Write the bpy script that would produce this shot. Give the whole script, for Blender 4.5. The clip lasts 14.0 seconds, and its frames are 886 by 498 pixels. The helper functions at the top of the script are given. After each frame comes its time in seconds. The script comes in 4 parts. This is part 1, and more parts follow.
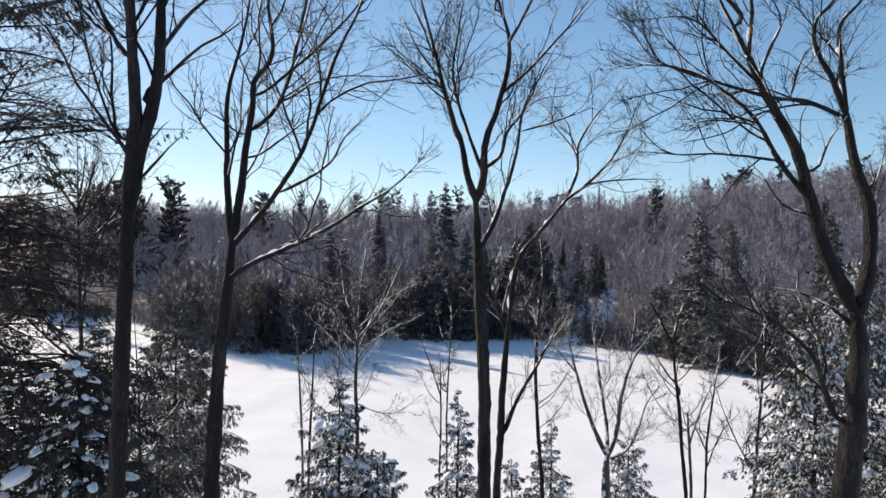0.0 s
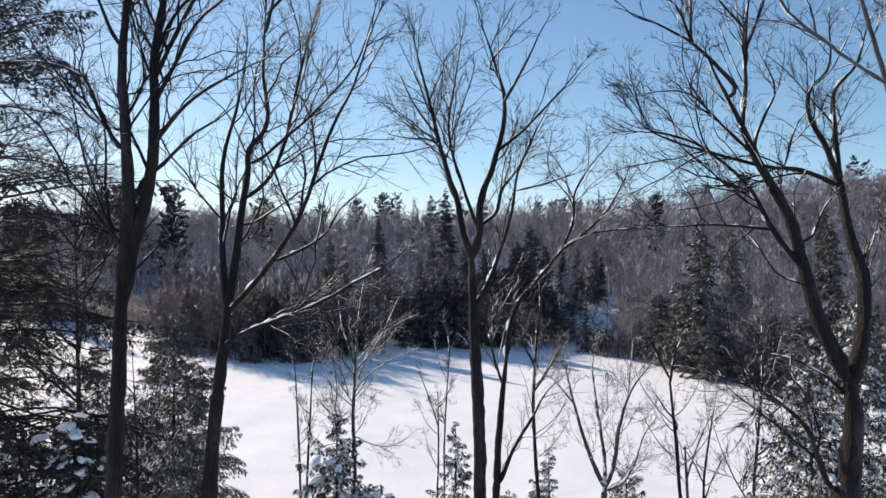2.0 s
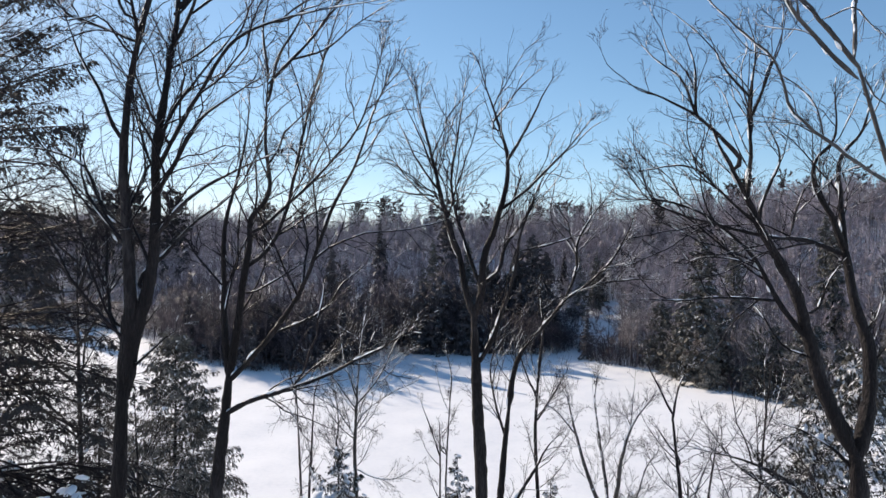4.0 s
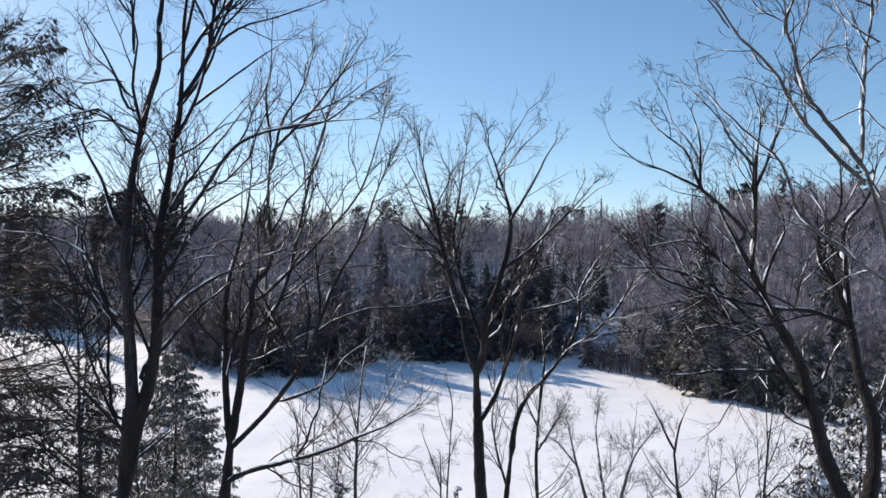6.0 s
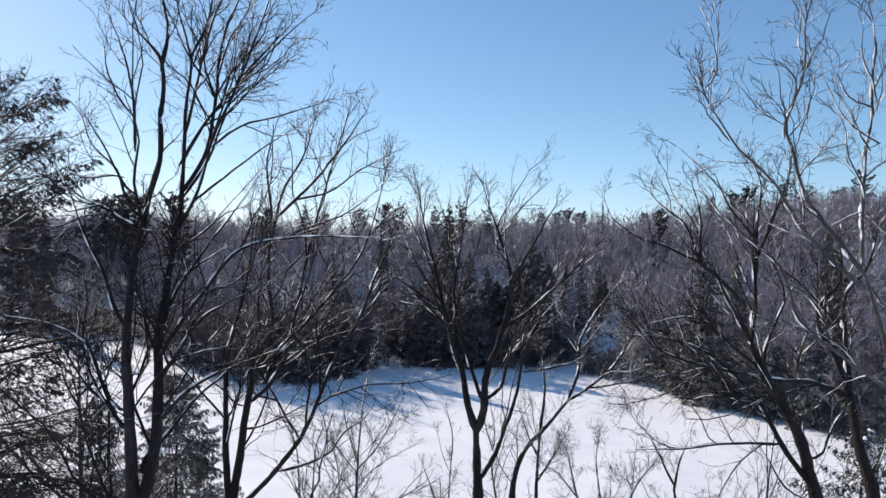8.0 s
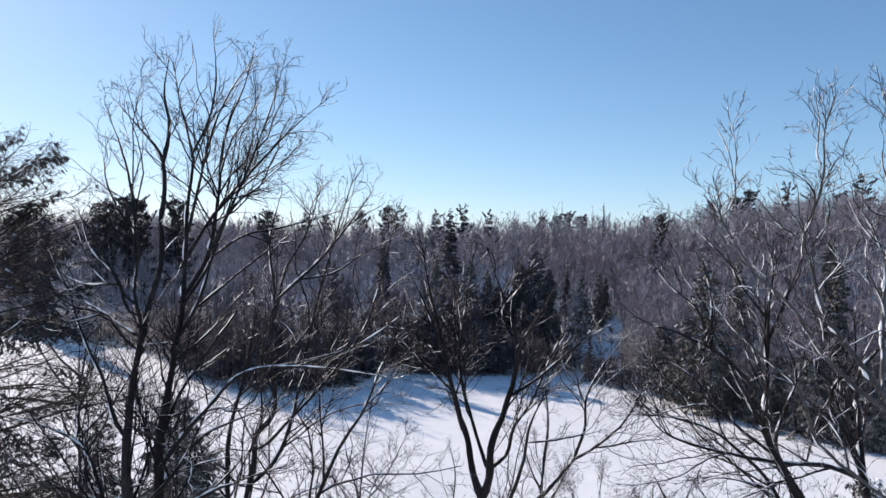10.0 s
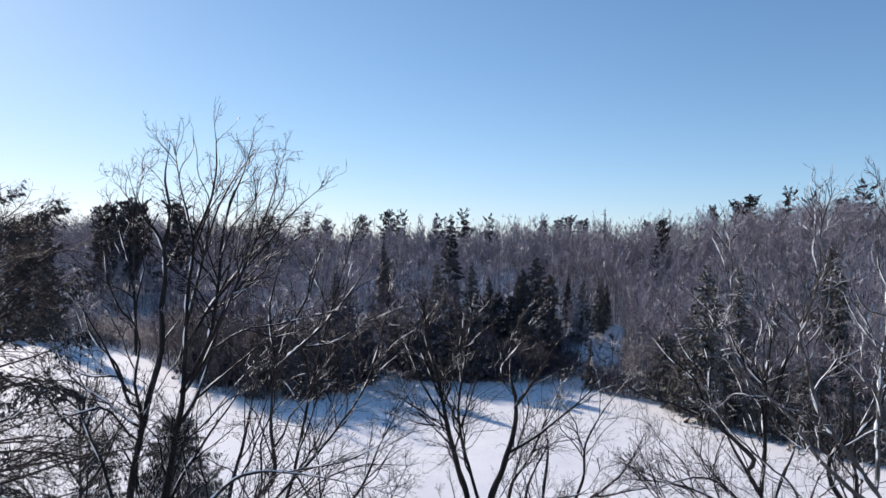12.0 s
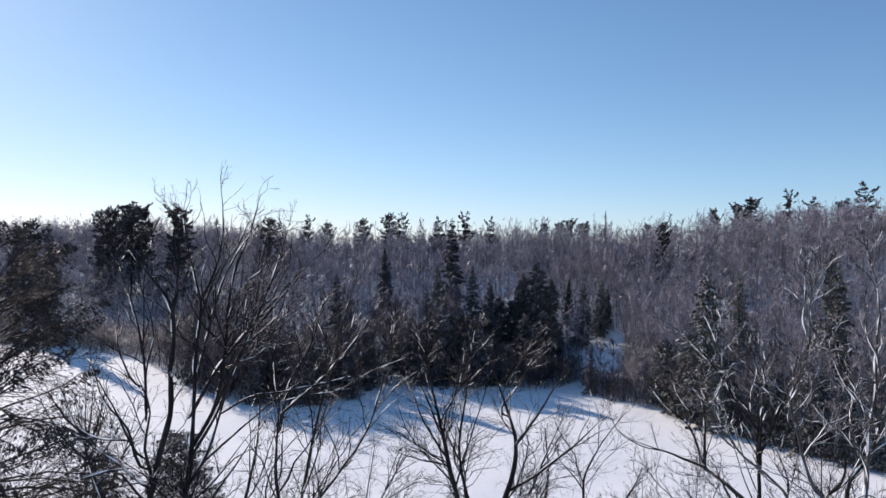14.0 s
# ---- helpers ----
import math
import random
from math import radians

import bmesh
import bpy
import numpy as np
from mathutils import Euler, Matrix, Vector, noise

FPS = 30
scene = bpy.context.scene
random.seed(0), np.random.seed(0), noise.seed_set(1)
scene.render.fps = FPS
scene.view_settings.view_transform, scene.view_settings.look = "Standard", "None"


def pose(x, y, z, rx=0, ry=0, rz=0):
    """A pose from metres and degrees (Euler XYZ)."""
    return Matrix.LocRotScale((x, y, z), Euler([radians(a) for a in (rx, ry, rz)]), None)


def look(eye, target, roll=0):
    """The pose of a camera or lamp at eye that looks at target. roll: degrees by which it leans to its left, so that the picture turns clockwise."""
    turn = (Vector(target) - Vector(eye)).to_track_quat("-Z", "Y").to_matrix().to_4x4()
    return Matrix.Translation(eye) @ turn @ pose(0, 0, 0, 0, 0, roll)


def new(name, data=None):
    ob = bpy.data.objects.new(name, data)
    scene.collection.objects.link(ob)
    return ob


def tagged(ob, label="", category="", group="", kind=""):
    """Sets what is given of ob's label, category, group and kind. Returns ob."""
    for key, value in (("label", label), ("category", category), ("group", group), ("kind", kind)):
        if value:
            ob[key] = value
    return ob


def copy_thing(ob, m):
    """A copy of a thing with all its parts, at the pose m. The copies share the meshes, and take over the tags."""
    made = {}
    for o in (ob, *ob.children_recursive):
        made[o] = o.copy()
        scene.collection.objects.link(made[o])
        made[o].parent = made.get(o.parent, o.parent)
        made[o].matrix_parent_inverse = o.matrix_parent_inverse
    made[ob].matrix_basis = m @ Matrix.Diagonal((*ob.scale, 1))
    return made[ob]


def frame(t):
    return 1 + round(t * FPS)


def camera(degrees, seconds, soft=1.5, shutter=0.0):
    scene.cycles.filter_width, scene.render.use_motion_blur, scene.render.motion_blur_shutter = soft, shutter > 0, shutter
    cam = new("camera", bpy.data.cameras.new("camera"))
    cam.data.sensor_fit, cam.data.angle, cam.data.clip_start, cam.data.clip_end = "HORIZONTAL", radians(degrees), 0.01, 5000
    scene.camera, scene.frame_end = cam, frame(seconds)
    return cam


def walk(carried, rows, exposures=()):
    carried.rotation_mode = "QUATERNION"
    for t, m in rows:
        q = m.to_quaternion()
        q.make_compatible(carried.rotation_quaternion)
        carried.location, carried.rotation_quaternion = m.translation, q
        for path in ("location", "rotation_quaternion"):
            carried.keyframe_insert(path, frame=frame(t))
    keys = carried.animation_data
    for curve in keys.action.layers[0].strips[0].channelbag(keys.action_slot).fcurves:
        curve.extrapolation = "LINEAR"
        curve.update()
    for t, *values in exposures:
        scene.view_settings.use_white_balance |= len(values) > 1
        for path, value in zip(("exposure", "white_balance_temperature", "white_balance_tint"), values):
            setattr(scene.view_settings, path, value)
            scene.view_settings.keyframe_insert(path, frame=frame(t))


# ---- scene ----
cam = camera(70.0, 14.0, soft=1.5)
PATH = [
    (0, (-0.001, -0.112, 19.932), (-0.003, 1.888, 19.896), 0.6),
    (0.5, (0.048, -0.109, 20.246), (0.046, 1.891, 20.211), 0.6),
    (1, (0.082, -0.114, 20.555), (0.08, 1.886, 20.522), 0.7),
    (1.5, (0.107, -0.114, 20.886), (0.103, 1.886, 20.854), 0.7),
    (2, (0.087, -0.11, 21.208), (0.085, 1.89, 21.176), 0.6),
    (2.5, (0.087, -0.107, 21.547), (0.082, 1.893, 21.515), 0.6),
    (3, (0.083, -0.083, 21.884), (0.078, 1.916, 21.851), 0.6),
    (5.5, (-0.01, 0.046, 23.51), (-0.019, 2.046, 23.477), 0.9),
    (6, (-0.016, 0.054, 23.844), (-0.024, 2.054, 23.811), 0.9),
    (6.5, (-0.017, 0.049, 24.19), (-0.026, 2.049, 24.156), 0.9),
    (7, (-0.023, 0.051, 24.542), (-0.032, 2.05, 24.508), 1.0),
    (7.5, (-0.013, 0.051, 24.869), (-0.024, 2.05, 24.834), 1.0),
    (8, (-0.02, 0.057, 25.167), (-0.032, 2.057, 25.133), 1.1),
    (10.5, (-0.165, 0.327, 27.023), (-0.179, 2.326, 26.985), 1.2),
    (11, (-0.149, 0.294, 27.345), (-0.164, 2.293, 27.308), 1.2),
    (11.5, (-0.138, 0.261, 27.633), (-0.154, 2.261, 27.597), 1.2),
    (12, (-0.144, 0.267, 27.907), (-0.161, 2.266, 27.871), 1.3),
    (12.5, (-0.134, 0.243, 28.157), (-0.152, 2.242, 28.121), 1.2),
    (13, (-0.161, 0.144, 28.395), (-0.179, 2.144, 28.359), 1.2),
    (13.5, (-0.187, 0.064, 28.598), (-0.207, 2.064, 28.564), 1.2),
    (14, (-0.158, 0.027, 28.832), (-0.178, 2.027, 28.798), 1.2),
]
walk(cam, [(t, look(eye, target, roll)) for t, eye, target, roll in PATH],
     ((0, 0.60, 7150, 12), (3, 0.60, 7000, 12), (6.5, 0.57, 6700, 12), (10.5, 0.48, 6550, 14), (14, 0.39, 6500, 15)))

# ---- sky, sun, exposure ----
SUN_ELEVATION, SUN_AZIMUTH = 24.0, -45.0  # degrees; azimuth clockwise from +y
GLOW_LIMIT = (12.5, 11.4, 13.4)
CLEAR = (0.77, 1.02, 1.14)  # the deep blue of dry winter air
world = bpy.data.worlds.new("winter_sky")
scene.world = world
world.use_nodes = True
sky = world.node_tree.nodes.new("ShaderNodeTexSky")
sky.sky_type = "NISHITA"
sky.sun_disc = False
sky.sun_elevation, sky.sun_rotation = radians(SUN_ELEVATION), radians(SUN_AZIMUTH)
sky.altitude, sky.air_density, sky.dust_density, sky.ozone_density = 1200, 0.85, 0.3, 2.2
background = world.node_tree.nodes["Background"]
background.inputs["Strength"].default_value = 0.137
# soft highlight limit put on the sky colour round the sun: s * c / (s + c)
nodes, links = world.node_tree.nodes, world.node_tree.links
clear, above, below, even = (nodes.new("ShaderNodeVectorMath") for _ in range(4))
clear.operation, above.operation, below.operation, even.operation = "MULTIPLY", "MULTIPLY", "ADD", "DIVIDE"
links.new(sky.outputs[0], clear.inputs[0])
clear.inputs[1].default_value = CLEAR
for node in (above, below):
    links.new(clear.outputs[0], node.inputs[0])
    node.inputs[1].default_value = GLOW_LIMIT
links.new(above.outputs[0], even.inputs[0])
links.new(below.outputs[0], even.inputs[1])
links.new(even.outputs[0], background.inputs["Color"])
lamp = bpy.data.lights.new("sun", "SUN")
lamp.energy, lamp.angle, lamp.color = 4.1, radians(0.53), (1.0, 0.9, 0.79)
to_sun = Vector((math.sin(radians(SUN_AZIMUTH)) * math.cos(radians(SUN_ELEVATION)),
                 math.cos(radians(SUN_AZIMUTH)) * math.cos(radians(SUN_ELEVATION)), math.sin(radians(SUN_ELEVATION))))
new("sun", lamp).matrix_world = look(to_sun * 100, (0, 0, 0))


# ---- materials ----
def material(name, colours, scale, rough=0.85, grain=30.0, bump=0.3, snow=0.0, snow_from=0.45, stretch=(1, 1, 1), deep=0.03, by_object=0.0, gloss=0.12, snow_side=(0, 0, 1)):
    """Two-scale noise over a colour ramp, fine relief, and settled snow on what faces up."""
    m = bpy.data.materials.new(name)
    m.use_nodes = True
    tree = m.node_tree
    add, link = tree.nodes.new, tree.links.new
    shader = tree.nodes["Principled BSDF"]
    place = add("ShaderNodeTexCoord")
    shift = add("ShaderNodeMapping")
    shift.inputs["Scale"].default_value = stretch
    link(place.outputs["Object"], shift.inputs["Vector"])
    broad, fine = add("ShaderNodeTexNoise"), add("ShaderNodeTexNoise")
    broad.inputs["Scale"].default_value, broad.inputs["Detail"].default_value = scale, 4
    fine.inputs["Scale"].default_value, fine.inputs["Detail"].default_value = grain, 6
    link(shift.outputs[0], broad.inputs["Vector"])
    link(shift.outputs[0], fine.inputs["Vector"])
    mix = add("ShaderNodeMath")
    mix.operation = "MULTIPLY_ADD"
    mix.inputs[1].default_value = 0.45
    link(fine.outputs["Fac"], mix.inputs[0])
    half = add("ShaderNodeMath")
    half.operation = "MULTIPLY_ADD"
    half.inputs[1].default_value = 0.75
    half.inputs[2].default_value = -0.12
    link(broad.outputs["Fac"], half.inputs[0])
    link(half.outputs[0], mix.inputs[2])
    value = mix.outputs[0]
    if by_object:
        info = add("ShaderNodeObjectInfo")
        vary = add("ShaderNodeMath")
        vary.operation = "MULTIPLY_ADD"
        vary.inputs[1].default_value = by_object
        link(info.outputs["Random"], vary.inputs[0])
        link(value, vary.inputs[2])
        value = vary.outputs[0]
    ramp = add("ShaderNodeValToRGB")
    points = ramp.color_ramp.elements
    points[0].position, points[1].position = 0.3, 0.72
    points[0].color, points[1].color = (*colours[0], 1), (*colours[-1], 1)
    if len(colours) == 3:
        points.new(0.5).color = (*colours[1], 1)
    link(value, ramp.inputs[0])
    colour = ramp.outputs[0]
    shader.inputs["Roughness"].default_value = rough
    shader.inputs["Specular IOR Level"].default_value = gloss
    if snow:
        geo, split = add("ShaderNodeNewGeometry"), add("ShaderNodeVectorMath")
        split.operation = "DOT_PRODUCT"
        split.inputs[1].default_value = snow_side
        link(geo.outputs["Normal"], split.inputs[0])
        drift = add("ShaderNodeTexNoise")
        drift.inputs["Scale"].default_value, drift.inputs["Detail"].default_value = 4.0, 3
        link(place.outputs["Object"], drift.inputs["Vector"])
        total = add("ShaderNodeMath")
        total.operation = "MULTIPLY_ADD"
        total.inputs[1].default_value = 1.6
        link(drift.outputs["Fac"], total.inputs[0])
        link(split.outputs["Value"], total.inputs[2])
        span = add("ShaderNodeMapRange")
        span.inputs["From Min"].default_value = snow_from + 0.8
        span.inputs["From Max"].default_value = snow_from + 0.9
        span.inputs["To Max"].default_value = snow
        link(total.outputs[0], span.inputs["Value"])
        cover = add("ShaderNodeMix")
        cover.data_type = "RGBA"
        cover.inputs["B"].default_value = (0.86, 0.87, 0.9, 1)
        link(span.outputs[0], cover.inputs["Factor"])
        link(colour, cover.inputs["A"])
        colour = cover.outputs["Result"]
    link(colour, shader.inputs["Base Color"])
    if bump:
        relief = add("ShaderNodeBump")
        relief.inputs["Strength"].default_value, relief.inputs["Distance"].default_value = bump, deep
        link(fine.outputs["Fac"], relief.inputs["Height"])
        link(relief.outputs[0], shader.inputs["Normal"])
    return m


SNOW = material("settled_snow", ((0.8, 0.81, 0.83), (0.87, 0.87, 0.88), (0.91, 0.91, 0.915)), 0.25, rough=0.75, grain=2.2, bump=1.0)
SNOW_PAD = material("branch_snow", ((0.82, 0.84, 0.88), (0.9, 0.9, 0.92)), 2.0, rough=0.7, grain=18.0, bump=0.4)
# light soaks through snow this thin
glow = SNOW_PAD.node_tree.nodes["Principled BSDF"]
glow.inputs["Subsurface Weight"].default_value, glow.inputs["Subsurface Scale"].default_value = 1.0, 0.04
glow.inputs["Subsurface Radius"].default_value = (1.0, 1.0, 1.0)
SNOW_GLINT_SIDE = (-0.36, -0.1, 0.93)  # snow direction, leaned left where the sun strikes; its white doubles as sunlit glints
BARK = material("maple_bark", ((0.009, 0.0073, 0.0077), (0.021, 0.0172, 0.0177), (0.07, 0.06, 0.06)), 2.6, rough=0.6, grain=34, bump=1.0, deep=0.09, snow=0.9, snow_from=0.85, stretch=(1, 1, 0.22), gloss=0.14, snow_side=SNOW_GLINT_SIDE)
PALE_BARK = material("pale_bark", ((0.024, 0.021, 0.02), (0.055, 0.05, 0.047), (0.15, 0.14, 0.133)), 1.8, rough=0.6, grain=24, bump=0.6, snow=0.9, snow_from=0.6, stretch=(1, 1, 0.4), gloss=0.3, snow_side=SNOW_GLINT_SIDE)
SNOWY_BARK = material("snow_caked_bark", ((0.03, 0.026, 0.024), (0.06, 0.053, 0.049), (0.14, 0.128, 0.12)), 1.8, rough=0.6, grain=24, bump=0.6, snow=0.92, snow_from=0.4, stretch=(1, 1, 0.4), gloss=0.3, snow_side=SNOW_GLINT_SIDE)
TWIG = material("twig_bark", ((0.0085, 0.0065, 0.0077), (0.023, 0.0176, 0.0213)), 0.9, rough=0.55, grain=12, bump=0, snow=0.85, snow_from=0.85, gloss=0.12, snow_side=SNOW_GLINT_SIDE)
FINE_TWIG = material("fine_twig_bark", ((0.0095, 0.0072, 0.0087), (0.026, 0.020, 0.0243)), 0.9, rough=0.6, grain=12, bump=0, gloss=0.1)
PALE_TWIG = material("pale_twig_bark", ((0.02, 0.0165, 0.0165), (0.052, 0.044, 0.044)), 0.9, rough=0.55, grain=12, bump=0, snow=0.85, snow_from=0.48, gloss=0.3, snow_side=SNOW_GLINT_SIDE)


def woodland(name, colours, patch, island=0.35, rough=0.5, gloss=0.35):
    """Far wood and twigs: each tree has a tone of its own, each twig a lesser one."""
    m = bpy.data.materials.new(name)
    m.use_nodes = True
    add, link = m.node_tree.nodes.new, m.node_tree.links.new
    shader = m.node_tree.nodes["Principled BSDF"]
    place, shift, tone = add("ShaderNodeTexCoord"), add("ShaderNodeMapping"), add("ShaderNodeTexNoise")
    shift.inputs["Scale"].default_value = (1, 0.7, 0.22)
    tone.inputs["Scale"].default_value, tone.inputs["Detail"].default_value, tone.inputs["Roughness"].default_value = patch, 3, 0.6
    link(place.outputs["Object"], shift.inputs["Vector"])
    link(shift.outputs[0], tone.inputs["Vector"])
    info, geo = add("ShaderNodeObjectInfo"), add("ShaderNodeNewGeometry")
    one, two, ramp = add("ShaderNodeMath"), add("ShaderNodeMath"), add("ShaderNodeValToRGB")
    one.operation = two.operation = "MULTIPLY_ADD"
    one.inputs[1].default_value, two.inputs[1].default_value = island, 0.2
    link(geo.outputs["Random Per Island"], one.inputs[0])
    link(tone.outputs["Fac"], one.inputs[2])
    link(info.outputs["Random"], two.inputs[0])
    link(one.outputs[0], two.inputs[2])
    link(two.outputs[0], ramp.inputs[0])
    points = ramp.color_ramp.elements
    points[0].position, points[1].position = 0.4, 1.05 if island > 0.3 else 0.9
    points[0].color, points[1].color = (*colours[0], 1), (*colours[2], 1)
    points.new(0.66).color = (*colours[1], 1)
    link(ramp.outputs[0], shader.inputs["Base Color"])
    shader.inputs["Roughness"].default_value, shader.inputs["Specular IOR Level"].default_value = rough, gloss
    return m


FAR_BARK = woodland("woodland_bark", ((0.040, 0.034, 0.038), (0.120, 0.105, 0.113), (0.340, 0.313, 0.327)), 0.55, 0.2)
# paler than the lower rows: frost plus sunlight on upper crowns, as colour
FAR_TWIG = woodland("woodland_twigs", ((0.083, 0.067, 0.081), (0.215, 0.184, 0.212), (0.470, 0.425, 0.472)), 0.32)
# shade of the lower rows is painted into these three darker colours
SHADED_EDGE_BARK = woodland("shaded_edge_bark", ((0.028, 0.022, 0.026), (0.060, 0.048, 0.057), (0.190, 0.164, 0.184)), 0.5, 0.2)
SHADED_EDGE_TWIG = woodland("shaded_edge_twigs", ((0.011, 0.0082, 0.0108), (0.030, 0.022, 0.0295), (0.110, 0.088, 0.107)), 0.35)
SHADED_INNER_TWIG = woodland("shaded_inner_twigs", ((0.021, 0.0157, 0.0205), (0.064, 0.049, 0.061), (0.215, 0.178, 0.209)), 0.34)
POINT_TWIG = woodland("frosted_point_twigs", ((0.050, 0.043, 0.046), (0.150, 0.133, 0.141), (0.420, 0.387, 0.402)), 0.4)
NEEDLES = material("spruce_needles", ((0.02, 0.0185, 0.0195), (0.045, 0.040, 0.042), (0.12, 0.106, 0.11)), 0.5, rough=0.6, grain=9, bump=0, snow=0.6, snow_from=0.95, by_object=0.2)
HEMLOCK = material("hemlock_needles", ((0.028, 0.026, 0.025), (0.054, 0.048, 0.045), (0.105, 0.091, 0.086)), 0.7, rough=0.6, grain=12, bump=0, snow=0.8, snow_from=1.02)


SNOWY_NEEDLES = material("snow_dusted_needles", ((0.035, 0.035, 0.03), (0.08, 0.076, 0.067), (0.2, 0.185, 0.165)), 0.7, rough=0.6, grain=9, bump=0, snow=0.6, snow_from=0.8, by_object=0.2)
FROSTED = material("frosted_needles", ((0.035, 0.035, 0.03), (0.065, 0.062, 0.053), (0.12, 0.11, 0.095)), 0.9, rough=0.6, grain=12, bump=0, snow=0.85, snow_from=0.4)
BRUSH = woodland("brush_twigs", ((0.020, 0.016, 0.019), (0.058, 0.047, 0.054), (0.220, 0.188, 0.206)), 0.3)


# ---- mesh tools ----
def mesh(name, verts, quads=None, tris=None, mat=None, smooth=True, second=None, first=0):
    me = bpy.data.meshes.new(name)
    quads = np.zeros((0, 4), int) if quads is None else np.asarray(quads)
    tris = np.zeros((0, 3), int) if tris is None else np.asarray(tris)
    verts = np.asarray(verts, float)
    loops = np.concatenate([quads.ravel(), tris.ravel()]).astype(np.int32)
    starts = np.concatenate([np.arange(len(quads)) * 4, len(quads) * 4 + np.arange(len(tris)) * 3]).astype(np.int32)
    me.vertices.add(len(verts))
    me.vertices.foreach_set("co", verts.astype(np.float32).ravel())
    me.loops.add(len(loops))
    me.loops.foreach_set("vertex_index", loops)
    me.polygons.add(len(starts))
    me.polygons.foreach_set("loop_start", starts)
    if smooth:
        me.polygons.foreach_set("use_smooth", np.ones(len(starts), bool))
    me.update(calc_edges=True)
    if mat:
        me.materials.append(mat)
    if second:
        me.materials.append(second)
        me.polygons.foreach_set("material_index", (np.arange(len(starts)) >= first).astype(np.int32))
    return me


def part(name, me, parent, label="", kind=""):
    ob = new(name, me)
    ob.parent = parent
    return tagged(ob, label, kind=kind)


def unit(v):
    return v / np.maximum(np.linalg.norm(v, axis=-1, keepdims=True), 1e-9)


def stems(p, r, sides=3):
    """Tapered tubes along n polylines: p is (n, k, 3), r is (n, k). Returns vertices and quads."""
    n, k, _ = p.shape
    run = unit(np.gradient(p, axis=1))
    aside = np.eye(3)[np.argmin(np.abs(run).max(1), axis=1)][:, None]
    u = unit(np.cross(run, aside))
    v = np.cross(run, u)
    a = np.arange(sides) * 2 * math.pi / sides
    ring = p[:, :, None] + r[:, :, None, None] * (np.cos(a)[:, None] * u[:, :, None] + np.sin(a)[:, None] * v[:, :, None])
    at = np.arange(n * k * sides).reshape(n, k, sides)
    low, high = at[:, :-1], at[:, 1:]
    quads = np.stack([low, np.roll(low, -1, 2), np.roll(high, -1, 2), high], -1).reshape(-1, 4)
    return ring.reshape(-1, 3), quads


def spikes(p, q, r):
    """Three-sided pointed twigs from p to q, r thick at the foot. Returns vertices and triangles."""
    run = unit(q - p)
    u = unit(np.cross(run, np.array([0.31, 0.17, 0.93])))
    v = np.cross(run, u)
    n = len(p)
    a = np.arange(3) * 2 * math.pi / 3
    ring = p[:, None] + r[:, None, None] * (np.cos(a)[:, None] * u[:, None] + np.sin(a)[:, None] * v[:, None])
    verts = np.concatenate([ring, q[:, None]], 1).reshape(-1, 3)
    at = np.arange(n * 4).reshape(n, 4)
    return verts, np.concatenate([at[:, [0, 1, 3]], at[:, [1, 2, 3]], at[:, [2, 0, 3]]])


def slivers(rng, p, q, r):
    """Far twigs of one thin tapering face each, from p to q."""
    u = unit(np.cross(q - p, rng.normal(size=p.shape))) * r[:, None]
    return np.stack([p - u, p + u, q], 1).reshape(-1, 3), np.arange(len(p) * 3).reshape(-1, 3)


def joined(*pieces):
    """Joins (verts, faces) pairs with like faces into one pair."""
    verts, faces, count = [], [], 0
    for v, f in pieces:
        verts.append(v)
        faces.append(f + count)
        count += len(v)
    return np.concatenate(verts), np.concatenate(faces)


def spline(points, count):
    """A smooth curve through the points, evenly spaced along it."""
    p = np.asarray(points, float)
    h = np.maximum(np.linalg.norm(np.diff(p, axis=0), axis=1), 1e-4)
    slope = np.diff(p, axis=0) / h[:, None]
    m = np.concatenate([slope[:1], (slope[:-1] * h[1:, None] + slope[1:] * h[:-1, None]) / (h[1:] + h[:-1])[:, None], slope[-1:]])
    knot = np.concatenate([[0], np.cumsum(h)])
    t = np.linspace(0, knot[-1], count)
    i = np.clip(np.searchsorted(knot, t, side="right") - 1, 0, len(h) - 1)
    f, w = ((t - knot[i]) / h[i])[:, None], h[i][:, None]
    return (2 * f ** 3 - 3 * f ** 2 + 1) * p[i] + (f ** 3 - 2 * f ** 2 + f) * w * m[i] + (3 * f ** 2 - 2 * f ** 3) * p[i + 1] + (f ** 3 - f ** 2) * w * m[i + 1]


def grow(rng, p, r, count, ratio, k, low=0.2, angle=(28, 60), up=0.3, wander=0.22, thin=0.6, least=0.0, most=9.0, taper=0.35, slim=80, even=0.8, share=1.0):
    """Side branches off n polylines: count of them, k points each."""
    n, kp, _ = p.shape
    length = np.linalg.norm(np.diff(p, axis=1), axis=2).sum(1)
    who = rng.choice(n, count, p=length * share / (length * share).sum())
    s = low + (1 - low) * rng.random(count) ** even
    at = s * (kp - 1)
    i = np.minimum(at.astype(int), kp - 2)
    f = (at - i)[:, None]
    start = p[who, i] * (1 - f) + p[who, i + 1] * f
    thick = (r[who, i] * (1 - f[:, 0]) + r[who, i + 1] * f[:, 0])
    run = unit(p[who, i + 1] - p[who, i])
    side = unit(np.cross(run, rng.normal(size=(count, 3))))
    turn = np.radians(rng.uniform(*angle, count))[:, None]
    way = unit(run * np.cos(turn) + side * np.sin(turn) + np.array([0, 0, up]) * 0.6)
    reach = np.clip(np.minimum(ratio * length[who] * (1.15 - 0.7 * s), slim * thick) * rng.uniform(0.55, 1.25, count), least, most)
    out = [start]
